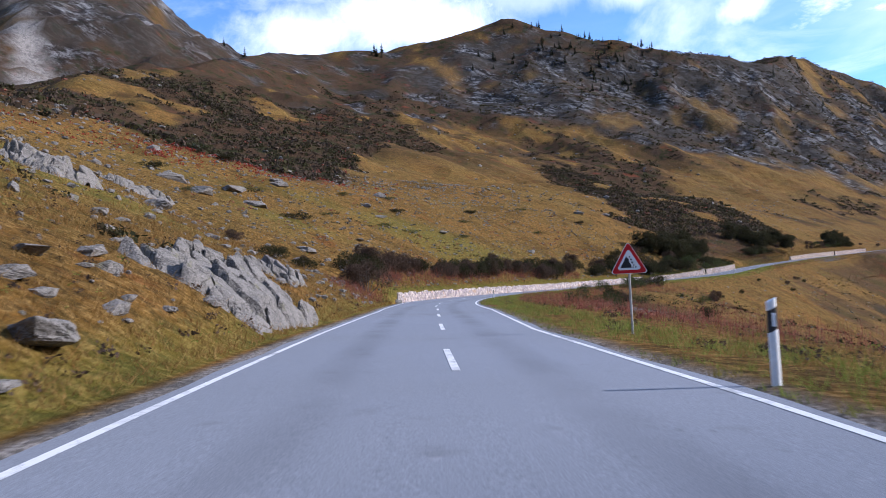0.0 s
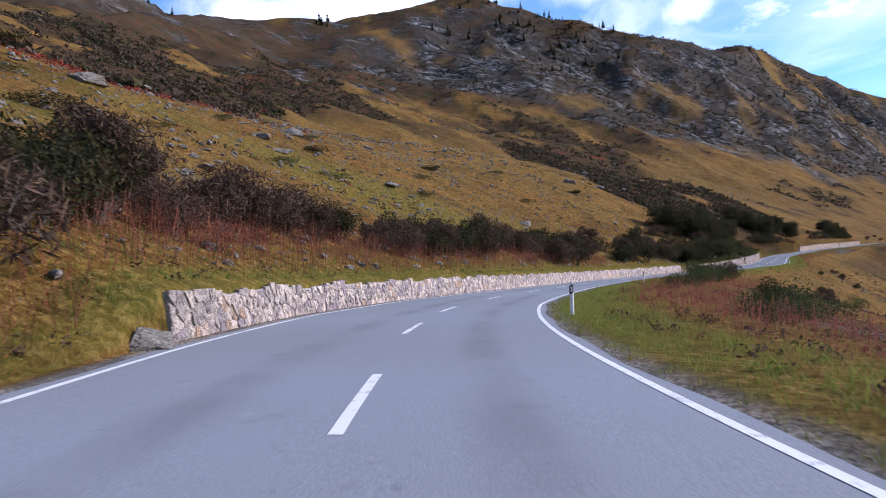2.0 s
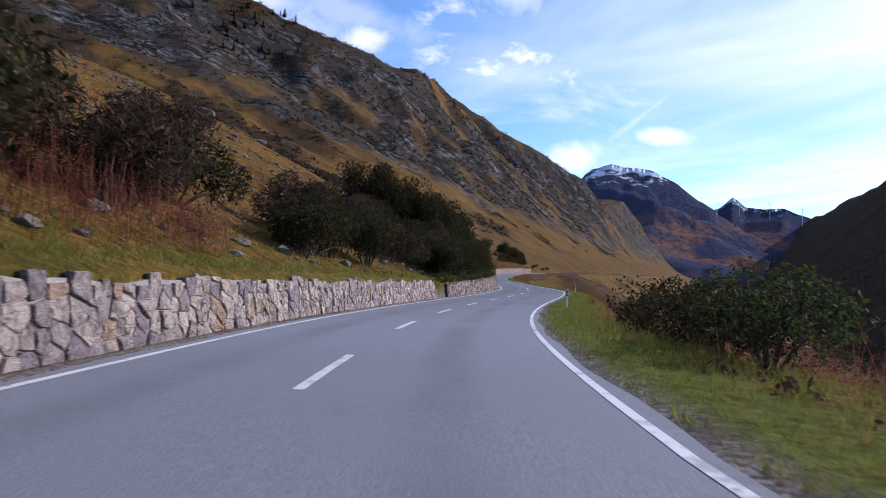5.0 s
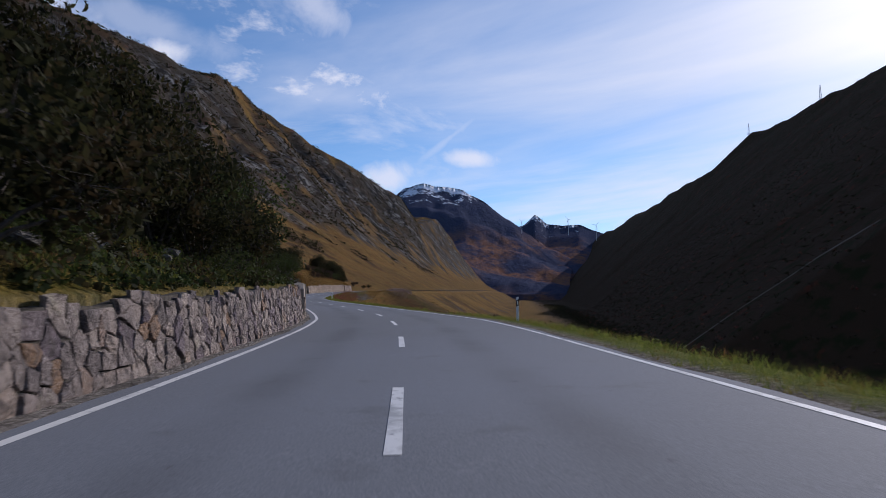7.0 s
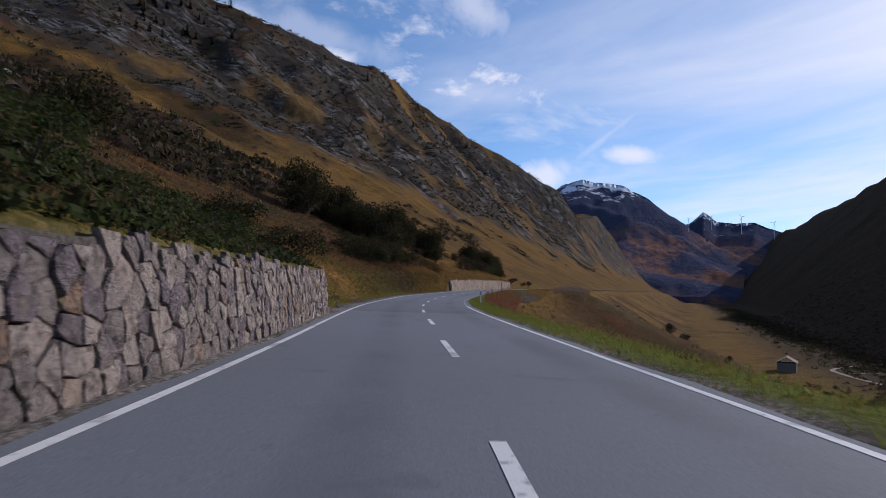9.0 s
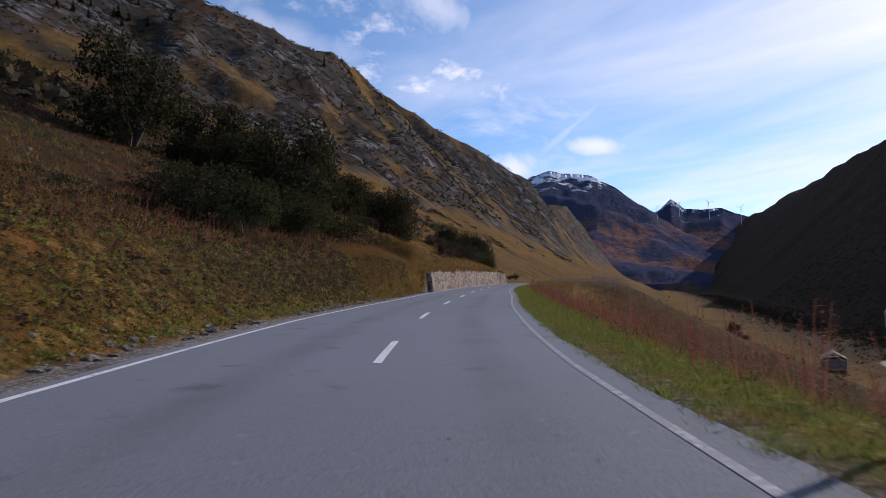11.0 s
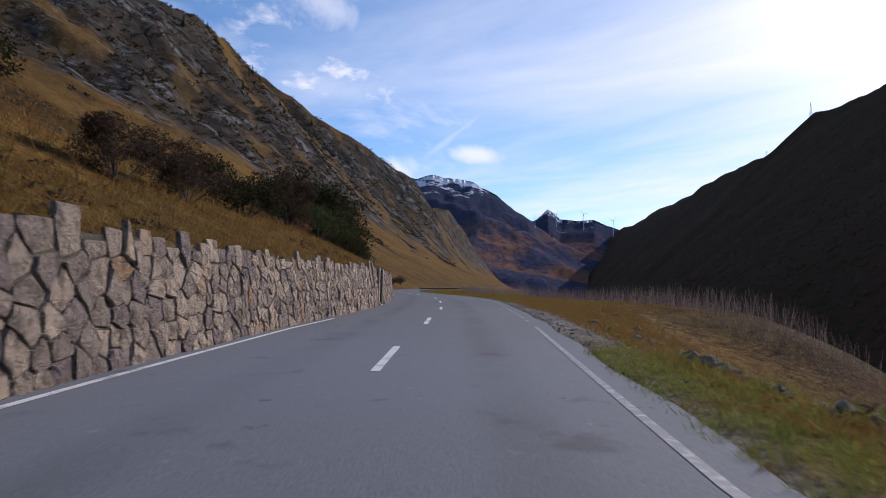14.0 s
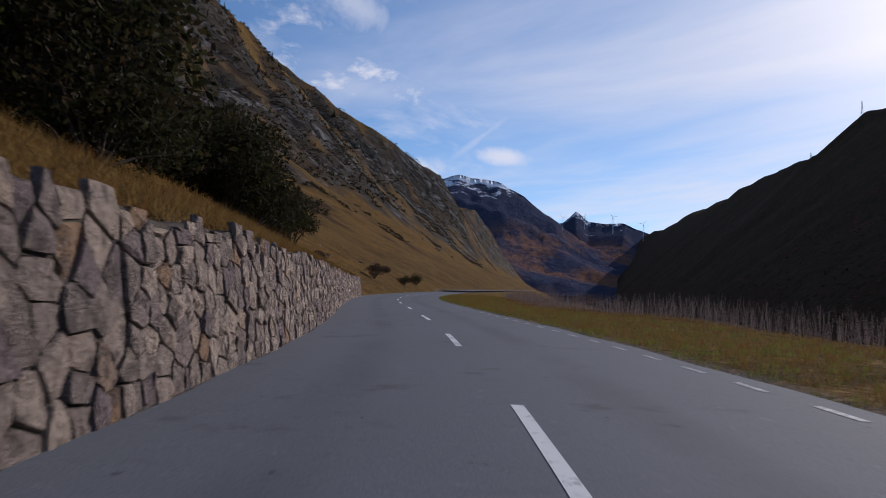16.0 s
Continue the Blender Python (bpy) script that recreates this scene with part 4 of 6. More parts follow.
# ---- plants and rocks ----
def boulder_mesh(seed, flat=0.6, cuts=3):
    r = rnd(seed)
    bm = bmesh.new()
    for _ in range(15):
        way = Vector(r.uniform(-1, 1, 3))
        way = way / max(abs(way.x), abs(way.y), abs(way.z)) * 0.45 + way.normalized() * 0.52
        bm.verts.new(way * r.uniform(0.82, 1.08))
    made = bmesh.ops.convex_hull(bm, input=bm.verts)
    loose = [v for v in bm.verts if not v.link_faces]
    bmesh.ops.delete(bm, geom=loose, context="VERTS")
    for _ in range(cuts):
        bmesh.ops.subdivide_edges(bm, edges=[e for e in bm.edges if e.calc_length() > 0.22], cuts=1, use_grid_fill=True)
    bmesh.ops.triangulate(bm, faces=bm.faces)
    shift = Vector((seed * 3.1, 0, 0))
    for v in bm.verts:
        q = v.co.copy()
        split = noise.noise(q * 1.7 + shift)
        v.co += q.normalized() * (0.10 * split - 0.05 * (abs(split) < 0.05) + noise.noise(q * 5 + shift) * 0.035 + noise.noise(q * 12 + shift) * 0.02)
        v.co.z *= flat
    me = bpy.data.meshes.new("boulder")
    bm.to_mesh(me)
    bm.free()
    me.materials.append(BOULDER)
    return me


BOULDERS = [boulder_mesh(i, f) for i, f in enumerate((0.55, 0.7, 0.5, 0.8, 0.62))]


def put_boulder(s, d, size, k, turn, high=1.0, sink=0.25, label="weathered grey boulder half sunk in the dry grass"):
    x, y = (float(q) for q in spot(s, d))
    z = float(land(np.array([x]), np.array([y]))[0])
    ob = new("boulder", BOULDERS[k % 5])
    ob.matrix_world = Matrix.LocRotScale((x, y, z + size * (0.28 - sink)), Euler((0.18 * math.sin(turn * 3), 0.2 * math.cos(turn * 5), turn)), (size * 0.68, size * 0.50, size * 0.50 * high))
    return tagged(ob, label, "rock", "boulders on the slope")


def leaf_quads(r, centres, radii, count, size, squash=1.0, narrow=0.45):
    """Small leaves scattered through rounded clumps."""
    k = r.integers(0, len(centres), count)
    way = r.normal(size=(count, 3))
    way /= np.linalg.norm(way, axis=1)[:, None]
    reach = r.uniform(0.45, 1.08, count) ** 0.6
    p = centres[k] + way * (radii[k] * reach)[:, None] * np.array([1, 1, squash])
    a = r.normal(size=(count, 3))
    a /= np.linalg.norm(a, axis=1)[:, None]
    b = np.cross(a, r.normal(size=(count, 3)))
    b /= np.linalg.norm(b, axis=1)[:, None] + 1e-9
    w = size * r.uniform(0.6, 1.35, count)[:, None]
    v = np.stack([p - a * w, p + b * w * narrow, p + a * w, p - b * w * narrow], 1).reshape(-1, 3)
    return v, np.arange(count * 4).reshape(-1, 4)


def twig(verts, faces, a, b, ra, rb):
    a, b = Vector(a), Vector(b)
    q = (b - a).to_track_quat("Z", "Y")
    n = len(verts)
    for c, r in ((a, ra), (b, rb)):
        for i in range(4):
            verts.append(c + q @ Vector((r * math.cos(i * math.pi / 2), r * math.sin(i * math.pi / 2), 0)))
    for i in range(4):
        faces.append((n + i, n + (i + 1) % 4, n + 4 + (i + 1) % 4, n + 4 + i))


def bush(seed, wide, high, leaves, leaf, material, label, category="bush", narrow=0.45):
    """A many-stemmed shrub: crooked stems and an uneven crown."""
    r = rnd(seed)
    top = base("bush", label, category)
    n = 11 if high < 4 else 30
    ang, rad = r.uniform(0, 6.28, n), wide * 0.5 * np.sqrt(r.uniform(0.02, 1, n))
    centres = np.stack([rad * np.cos(ang), rad * np.sin(ang), high * r.uniform(0.28 if high < 4 else 0.12, 0.80, n) * (1.15 - 0.5 * rad / (wide * 0.5))], 1)
    radii = r.uniform(0.20, 0.34, n) * min(wide, high * 1.2)
    v, f = leaf_quads(r, centres, radii, leaves, leaf, 0.85, narrow)
    v[:, 2] = np.maximum(v[:, 2], 0.03)
    new("crown", mesh_from("crown", v, f, material)).parent = top
    tv, tf = [], []
    for c in centres:
        foot = (c[0] * 0.12, c[1] * 0.12, -0.1)
        mid = (c[0] * 0.55 + r.uniform(-0.1, 0.1), c[1] * 0.55 + r.uniform(-0.1, 0.1), c[2] * 0.55)
        twig(tv, tf, foot, mid, 0.022 * high ** 0.5, 0.015 * high ** 0.5)
        twig(tv, tf, mid, tuple(c), 0.015 * high ** 0.5, 0.006)
        for _ in range(4):
            tip = c + r.uniform(-1, 1, 3) * 0.36 * min(wide, high, 2.6) * np.array([0.7, 0.7, 0.8])
            twig(tv, tf, tuple(c * 0.85 + np.array(mid) * 0.15), (tip[0], tip[1], max(tip[2], 0.1)), 0.007, 0.003)
    new("branchwork", mesh_from("branchwork", tv, tf, BARK)).parent = top
    return top


BUSH_KINDS = {
    "brown": [bush(11, 2.6, 2.3, 3200, 0.12, LEAF_BROWN, "leafless brown autumn bush on the roadside bank", narrow=0.15),
              bush(12, 2.3, 2.7, 3200, 0.12, LEAF_BROWN, "leafless brown autumn bush on the roadside bank", narrow=0.15)],
    "dark": [bush(21, 3.0, 2.4, 2800, 0.075, LEAF_DARK, "dark green-brown alder bush on the slope"),
             bush(22, 2.4, 2.8, 2800, 0.075, LEAF_DARK, "dark green-brown alder bush on the slope")],
    "green": [bush(31, 2.6, 2.3, 2200, 0.062, LEAF_GREEN, "green leafy willow bush beside the road"),
              bush(32, 3.2, 2.0, 2200, 0.062, LEAF_GREEN, "green leafy willow bush beside the road")],
    "tall": [bush(51, 3.6, 4.8, 5500, 0.10, LEAF_DARK, "tall dark alder thicket above the wall"), bush(52, 3.4, 5.4, 5500, 0.10, LEAF_DARK, "tall dark alder thicket above the wall")],
    "red": [bush(41, 1.7, 1.1, 900, 0.045, LEAF_RED, "low bush with red autumn leaves")],
}
MASTERS = [ob for kind in BUSH_KINDS.values() for ob in kind]
USED = set()


def put(master, s, d, size, turn, tall=1.0, group="bushes", sink=0.05):
    x, y = (float(q) for q in spot(s, d))
    z = float(land(np.array([x]), np.array([y]))[0]) - sink
    m = Matrix.Translation((x, y, z)) @ Matrix.Rotation(turn, 4, "Z")
    if master.name in USED:
        ob = copy_thing(master, m)
    else:
        ob = master
        USED.add(master.name)
        ob.matrix_basis = m
    ob.scale = (size, size, size * tall)
    return tagged(ob, group=group)


def blades(name, label, category, s, d, tall, wide, material, seed, lift=0.0, upright=0.35, per=6):
    """Tufts of grass or stalks at those places along the road: one mesh."""
    r = rnd(seed)
    s, d = np.asarray(s), np.asarray(d)
    free = ~(((np.abs(s - 159.0) < 1.5) | (np.abs(s - 294.2) < 1.2)) & (d > 0) & (d < left_edge(s) + 2.9))
    s, d, tall = s[free], d[free], np.broadcast_to(tall, len(free))[free]
    x, y = spot(s, d)
    z = land(x, y) + lift
    n = len(x)
    root = np.repeat(np.stack([x, y, z], 1), per, 0)
    h = np.repeat(np.broadcast_to(tall, n), per) * r.uniform(0.5, 1.2, n * per)
    root = root + np.stack([r.normal(size=n * per) * 0.05, r.normal(size=n * per) * 0.05, np.full(n * per, -0.03)], 1) * (1 + h[:, None])
    lean = r.normal(size=(n * per, 2)) * upright
    tip = root + np.stack([lean[:, 0] * h, lean[:, 1] * h, h], 1)
    a = r.uniform(0, 6.28, n * per)
    side = np.stack([np.cos(a), np.sin(a), 0 * a], 1) * (np.broadcast_to(wide, n * per) * r.uniform(0.6, 1.3, n * per))[:, None]
    v = np.stack([root - side, root + side, tip], 1).reshape(-1, 3)
    f = np.arange(n * per * 3).reshape(-1, 3)
    return tagged(new(name, mesh_from(name, v, f, material)), label, category, kind="stuff")


def weeds(name, label, s, d, tall, material, seed):
    """Tall stalks set with small leaves."""
    r = rnd(seed)
    x, y = spot(np.asarray(s), np.asarray(d))
    z = land(x, y)
    n, per = len(x), 12
    h = tall * r.uniform(0.6, 1.25, n)
    lean = r.normal(size=(n, 2)) * 0.16
    u = np.tile(np.linspace(0.15, 1.0, per), n)
    H, i = np.repeat(h, per), np.repeat(np.arange(n), per)
    p = np.stack([x[i] + lean[i, 0] * H * u, y[i] + lean[i, 1] * H * u, z[i] + H * u], 1)
    a = r.uniform(0, 6.28, n * per)
    out = np.stack([np.cos(a), np.sin(a), r.uniform(-0.3, 0.7, n * per)], 1) * (0.10 * (1.15 - u) + 0.025)[:, None] * (0.6 + 0.6 * tall)
    side = np.stack([-np.sin(a), np.cos(a), 0 * a], 1) * 0.016
    leaf = np.stack([p, p + out * 0.5 + side, p + out, p + out * 0.5 - side], 1).reshape(-1, 3)
    f1 = np.arange(n * per * 4).reshape(-1, 4)
    a = r.uniform(0, 6.28, n)
    side = np.stack([np.cos(a), np.sin(a), 0 * a], 1) * 0.008
    foot = np.stack([x, y, z - 0.03], 1)
    tip = np.stack([x + lean[:, 0] * h, y + lean[:, 1] * h, z + h], 1)
    stalk = np.stack([foot - side, foot + side, tip + side * 0.4, tip - side * 0.4], 1).reshape(-1, 3)
    f2 = np.arange(n * 4).reshape(-1, 4) + len(leaf)
    return tagged(new(name, mesh_from(name, np.concatenate([leaf, stalk]), np.concatenate([f1, f2]), material)), label, "weeds", kind="stuff")


# ---- roadside furniture ----
def guide_post(s, d, label="white plastic guide post with a black band and reflector", turn=0.0):
    x, y = (float(q) for q in spot(s, d))
    z = float(land(np.array([x]), np.array([y]))[0])
    m = Matrix.Translation((x, y, z - 0.1)) @ Matrix.Rotation(heading(s) - math.pi / 2 + turn, 4, "Z")
    top = base("guide_post", label, "guide post", m, "guide posts along the valley edge")

    def shell(z0, z1, slant, grow=0.0):
        bm = bmesh.new()
        ring = []
        for k in range(14):
            a = k * 2 * math.pi / 14
            ring.append(((0.058 + grow) * math.cos(a), (0.048 + grow) * math.sin(a) * (1.0 if math.sin(a) > 0 else 0.75)))
        low = [bm.verts.new((px, py, z0 + slant * px * 4)) for px, py in ring]
        high = [bm.verts.new((px, py, z1 + slant * px * 4)) for px, py in ring]
        for i in range(14):
            bm.faces.new((low[i], low[(i + 1) % 14], high[(i + 1) % 14], high[i]))
        bm.faces.new(high)
        bm.faces.new(low[::-1])
        return bm

    part("shaft", shell(0.0, 1.10, 0.12), WHITE, top)
    part("band", shell(0.74, 1.0, 0.12, 0.002), BLACK, top, "black slanted band")
    bm = bmesh.new()
    box(bm, -0.022, 0.022, -0.046, -0.035, 0.79, 0.95, 0.004)
    part("reflector", bm, REFLECTOR, top, "rectangular glass reflector")
    return top


def warning_sign(s, d):
    x, y = (float(q) for q in spot(s, d))
    z = float(land(np.array([x]), np.array([y]))[0])
    m = Matrix.Translation((x, y, z)) @ Matrix.Rotation(heading(s) - math.pi / 2 - 0.05, 4, "Z")
    top = base("warning_sign", "red and white triangular falling-rocks sign on a steel pole", "road sign", m)
    bm = bmesh.new()
    bmesh.ops.create_cone(bm, cap_ends=True, segments=14, radius1=0.03, radius2=0.03, depth=2.5, matrix=Matrix.Translation((0, 0.03, 1.05)))
    part("pole", bm, STEEL, top, "thin galvanised pole")

    def plate(size, y0, y1, rise=0.0):
        bm = bmesh.new()
        pts = []
        for k in range(3):
            a = math.pi / 2 + k * 2 * math.pi / 3
            cx, cz = (size - 0.06) * math.cos(a), (size - 0.06) * math.sin(a)
            for j in range(-3, 4):
                b = a + j * math.pi / 9
                pts.append((cx + 0.055 * math.cos(b), cz + 0.055 * math.sin(b)))
        front = [bm.verts.new((px, y0, 1.85 + pz + rise)) for px, pz in pts]
        back = [bm.verts.new((px, y1, 1.85 + pz + rise)) for px, pz in pts]
        bm.faces.new(front)
        bm.faces.new(back[::-1])
        for i in range(len(pts)):
            bm.faces.new((front[i], back[i], back[(i + 1) % len(pts)], front[(i + 1) % len(pts)]))
        bmesh.ops.recalc_face_normals(bm, faces=bm.faces)
        return bm

    face = part("plate", plate(0.52, -0.012, 0.0), REFLECTOR, top, "sheet plate with a pale rim")
    part("border", plate(0.495, -0.017, -0.0125), RED, face, "red border")
    part("field", plate(0.33, -0.022, -0.0175), REFLECTOR, face, "white field")
    bm = bmesh.new()
    cliff = [(-0.23, -0.13), (0.06, -0.13), (0.05, -0.05), (0.01, 0.0), (0.0, 0.09), (-0.05, 0.14), (-0.06, 0.18), (-0.12, 0.06)]
    bm.faces.new([bm.verts.new((px, -0.0245, 1.85 + pz)) for px, pz in cliff])
    for px, pz, q in ((0.02, 0.15, 0.022), (0.055, 0.08, 0.026), (0.085, 0.0, 0.03), (0.12, -0.07, 0.022), (0.10, -0.12, 0.02), (0.17, -0.12, 0.022)):
        bm.faces.new([bm.verts.new((px + q * math.cos(a), -0.0245, 1.85 + pz + q * math.sin(a))) for a in (0.3, 1.4, 2.7, 3.8, 5.2)])
    part("symbol", bm, BLACK, face, "black rock-fall symbol")
    for w, z0 in ((0.2, 1.72), (0.12, 1.98)):
        bm = bmesh.new()
        box(bm, -w, w, 0.0, 0.02, z0, z0 + 0.04, 0.004)
        part("bracket", bm, STEEL, top)
    return top


def along_pose(s, d, dz=0.0):
    """x along the road, y towards the hill, at the edge of the road."""
    x, y = (float(q) for q in spot(s, d))
    return Matrix.Translation((x, y, float(road_z(s, d)) + dz)) @ Matrix.Rotation(heading(s), 4, "Z") @ Matrix.Diagonal((1.39, 1, 1, 1))


def catch_basin():
    """Open concrete inlet between the two stretches of the second wall."""
    top = base("concrete_inlet", "weathered pale concrete drain inlet set into the stone wall", "drain inlet", along_pose(158.8, float(left_edge(158.8)) + 0.60))
    bm = bmesh.new()
    box(bm, -0.95, -0.1, -0.08, 2.2, -0.1, 1.28, 0.04)
    bmesh.ops.subdivide_edges(bm, edges=bm.edges[:], cuts=4, use_grid_fill=True)
    for v in bm.verts:
        if v.co.z > 1.2:
            v.co.z += 0.24 - 0.75 * abs(v.co.x + 0.6) + 0.15 * min(v.co.y, 1.0)
        v.co += Vector((0, 0.03, 0.02)) * noise.noise(v.co * 4)
    part("pier", bm, CONCRETE, top, "wide concrete pier with a sloping crown")
    bm = bmesh.new()
    box(bm, 1.02, 1.17, -0.06, 2.2, -0.1, 1.56, 0.02)
    part("jamb", bm, CONCRETE, top)
    bm = bmesh.new()
    box(bm, -0.096, 1.016, -0.05, 0.16, -0.1, 0.26, 0.02)
    part("sill", bm, CONCRETE, top)
    # back, sides and floor coloured black for the shade inside the inlet
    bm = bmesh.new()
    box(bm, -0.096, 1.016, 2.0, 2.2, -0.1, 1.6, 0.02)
    part("back_wall", bm, SHADE_BLACK, top, "back wall coloured black for shade")
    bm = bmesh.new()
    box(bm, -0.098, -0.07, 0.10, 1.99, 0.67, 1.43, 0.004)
    part("lining", bm, SHADE_BLACK, top, "black lining put in as shade")
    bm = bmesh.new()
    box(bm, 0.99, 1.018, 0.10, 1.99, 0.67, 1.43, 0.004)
    part("lining", bm, SHADE_BLACK, top, "black lining put in as shade")
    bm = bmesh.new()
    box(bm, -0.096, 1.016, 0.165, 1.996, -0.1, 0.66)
    part("basin_floor", bm, SHADE_BLACK, top)
    bm = bmesh.new()
    box(bm, -0.094, 1.014, 0.02, 3.0, 1.44, 1.56, 0.03)
    bmesh.ops.subdivide_edges(bm, edges=bm.edges[:], cuts=4, use_grid_fill=True)
    for v in bm.verts:
        if v.co.z > 1.5:
            v.co.z += 0.30 * smooth(v.co.y, 0.1, 0.9) * (1.1 - 0.8 * v.co.x) + 0.08 * noise.noise(v.co * 5)
    part("cover_slab", bm, BOULDER, top, "rough stone cover slab overgrown with moss")
    r, v, f = rnd(77), [], []
    for poly in rubble(0.82, lambda u: 0.86, 0.27, 78):
        v, f = [], []
        stone_solid(poly, lambda u, w, out: (u - 0.94, -0.085 - out, w), 0.03, r, v, f)
        new("stone", mesh_from("stone", v, f, STONE_WARM)).parent = top
    return top


def wall_niche():
    s = 294.2
    top = base("wall_niche", "narrow dark niche with a stone slab step in the wall", "niche", along_pose(s, float(left_edge(s)) + 0.38))
    for name, x0, x1 in (("jamb", -0.92, -0.58), ("jamb", 0.58, 0.92)):
        bm = bmesh.new()
        box(bm, x0, x1, -0.04, 1.8, -0.1, 1.95, 0.03)
        part(name, bm, STONE_WARM, top)
    # black back and side sheets stand in for the niche's shade
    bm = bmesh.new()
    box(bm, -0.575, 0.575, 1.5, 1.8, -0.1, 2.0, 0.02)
    part("back_wall", bm, SHADE_BLACK, top)
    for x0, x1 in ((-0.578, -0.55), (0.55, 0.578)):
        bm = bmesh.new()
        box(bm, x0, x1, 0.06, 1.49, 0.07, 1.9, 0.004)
        part("lining", bm, SHADE_BLACK, top, "black lining put in as niche shade")
    bm = bmesh.new()
    box(bm, -0.575, 0.575, -0.1, 1.49, -0.1, 0.06, 0.02)
    part("step", bm, CONCRETE, top)
    return top


def barn():
    x, y = 343.0, 364.0
    z = float(land(np.array([x]), np.array([y]))[0])
    top = base("stone_barn", "small grey stone barn on the valley floor", "barn", Matrix.Translation((x, y, z)) @ Matrix.Rotation(0.5, 4, "Z"))
    bm = bmesh.new()
    box(bm, -6, 6, -3.2, 3.2, -0.3, 3.4, 0.05)
    part("wall", bm, WOOD, top)
    bm = bmesh.new()
    a = [bm.verts.new(p) for p in ((-6.5, -3.7, 3.2), (6.5, -3.7, 3.2), (6.5, 0, 5.4), (-6.5, 0, 5.4), (6.5, 3.7, 3.2), (-6.5, 3.7, 3.2))]
    b = [bm.verts.new(v.co + Vector((0, 0, 0.2))) for v in a]
    for q in ((0, 1, 2, 3), (3, 2, 4, 5)):
        bm.faces.new([a[i] for i in q][::-1])
        bm.faces.new([b[i] for i in q])
    for i, j in ((0, 1), (1, 2), (2, 4), (4, 5), (5, 3), (3, 0)):
        bm.faces.new((a[i], a[j], b[j], b[i]))
    bmesh.ops.recalc_face_normals(bm, faces=bm.faces)
    part("roof", bm, WOOD, top, "grey slate roof")
    bm = bmesh.new()
    box(bm, -1.2, 1.2, -3.26, -3.15, 0, 2.4, 0.02)
    part("door", bm, BLACK, top)
    return top


def turbine(az, el, turn, size=1.0):
    """A wind turbine at rest on the pass."""
    reach = 3900.0
    m = Matrix.Translation((195 + reach * math.sin(radians(az)), 348 + reach * math.cos(radians(az)), 10 + reach * math.tan(radians(el)) - 85 * size))
    top = base("wind_turbine", "white three-bladed wind turbine far up on the pass", "wind turbine", m @ Matrix.Rotation(radians(-az), 4, "Z") @ Matrix.Scale(size, 4), "wind turbines on the pass")
    bm = bmesh.new()
    bmesh.ops.create_cone(bm, cap_ends=True, segments=10, radius1=3.2, radius2=1.8, depth=165, matrix=Matrix.Translation((0, 0, 2.5)))
    part("tower", bm, WHITE, top)
    bm = bmesh.new()
    box(bm, -2, 2, -5, 7, 83, 88, 0.8)
    part("nacelle", bm, WHITE, top)
    for k in range(3):
        a = turn + k * 2 * math.pi / 3
        bm = bmesh.new()
        q = [(0.0, -1.2), (14, -2.0), (46, -0.5), (46, 0.5), (14, 1.6), (0, 1.2)]
        lo = [bm.verts.new((u * math.cos(a) - w * math.sin(a), -6.0, 85.5 + u * math.sin(a) + w * math.cos(a))) for u, w in q]
        hi = [bm.verts.new(v.co + Vector((0, 0.8, 0))) for v in lo]
        bm.faces.new(lo)
        bm.faces.new(hi[::-1])
        for i in range(6):
            bm.faces.new((lo[i], hi[i], hi[(i + 1) % 6], lo[(i + 1) % 6]))
        part("blade", bm, WHITE, top)
    return top


def pylon(u, v, tall):
    """A lattice mast on the shaded ridge."""
    x, y = on_shaded(u, v)
    z = float(land(np.array([x]), np.array([y]))[0])
    top = base("power_pylon", "thin lattice power pylon on the dark ridge", "pylon", Matrix.Translation((x, y, z - 1)), "pylons on the ridge")
    for sx, sy in ((-1, -1), (-1, 1), (1, -1), (1, 1)):
        v_, f_ = [], []
        twig(v_, f_, (sx * 1.9, sy * 1.9, 0), (sx * 0.3, sy * 0.3, tall), 0.22, 0.14)
        new("leg", mesh_from("leg", v_, f_, STEEL)).parent = top
    v_, f_ = [], []
    for k in range(9):
        z0, z1 = tall * k / 9, tall * (k + 1) / 9
        w0, w1 = 1.9 - 1.6 * k / 9, 1.9 - 1.6 * (k + 1) / 9
        for a, b in (((-1, -1), (1, -1)), ((1, -1), (1, 1)), ((1, 1), (-1, 1)), ((-1, 1), (-1, -1))):
            twig(v_, f_, (a[0] * w0, a[1] * w0, z0), (b[0] * w1, b[1] * w1, z1), 0.1, 0.1)
    new("bracing", mesh_from("bracing", v_, f_, STEEL)).parent = top
    for h, w in ((0.72, 4.5), (0.84, 3.6), (0.95, 2.6)):
        v_, f_ = [], []
        twig(v_, f_, (-w, 0, tall * h), (w, 0, tall * h), 0.18, 0.18)
        new("cross_arm", mesh_from("cross_arm", v_, f_, STEEL)).parent = top
    return top


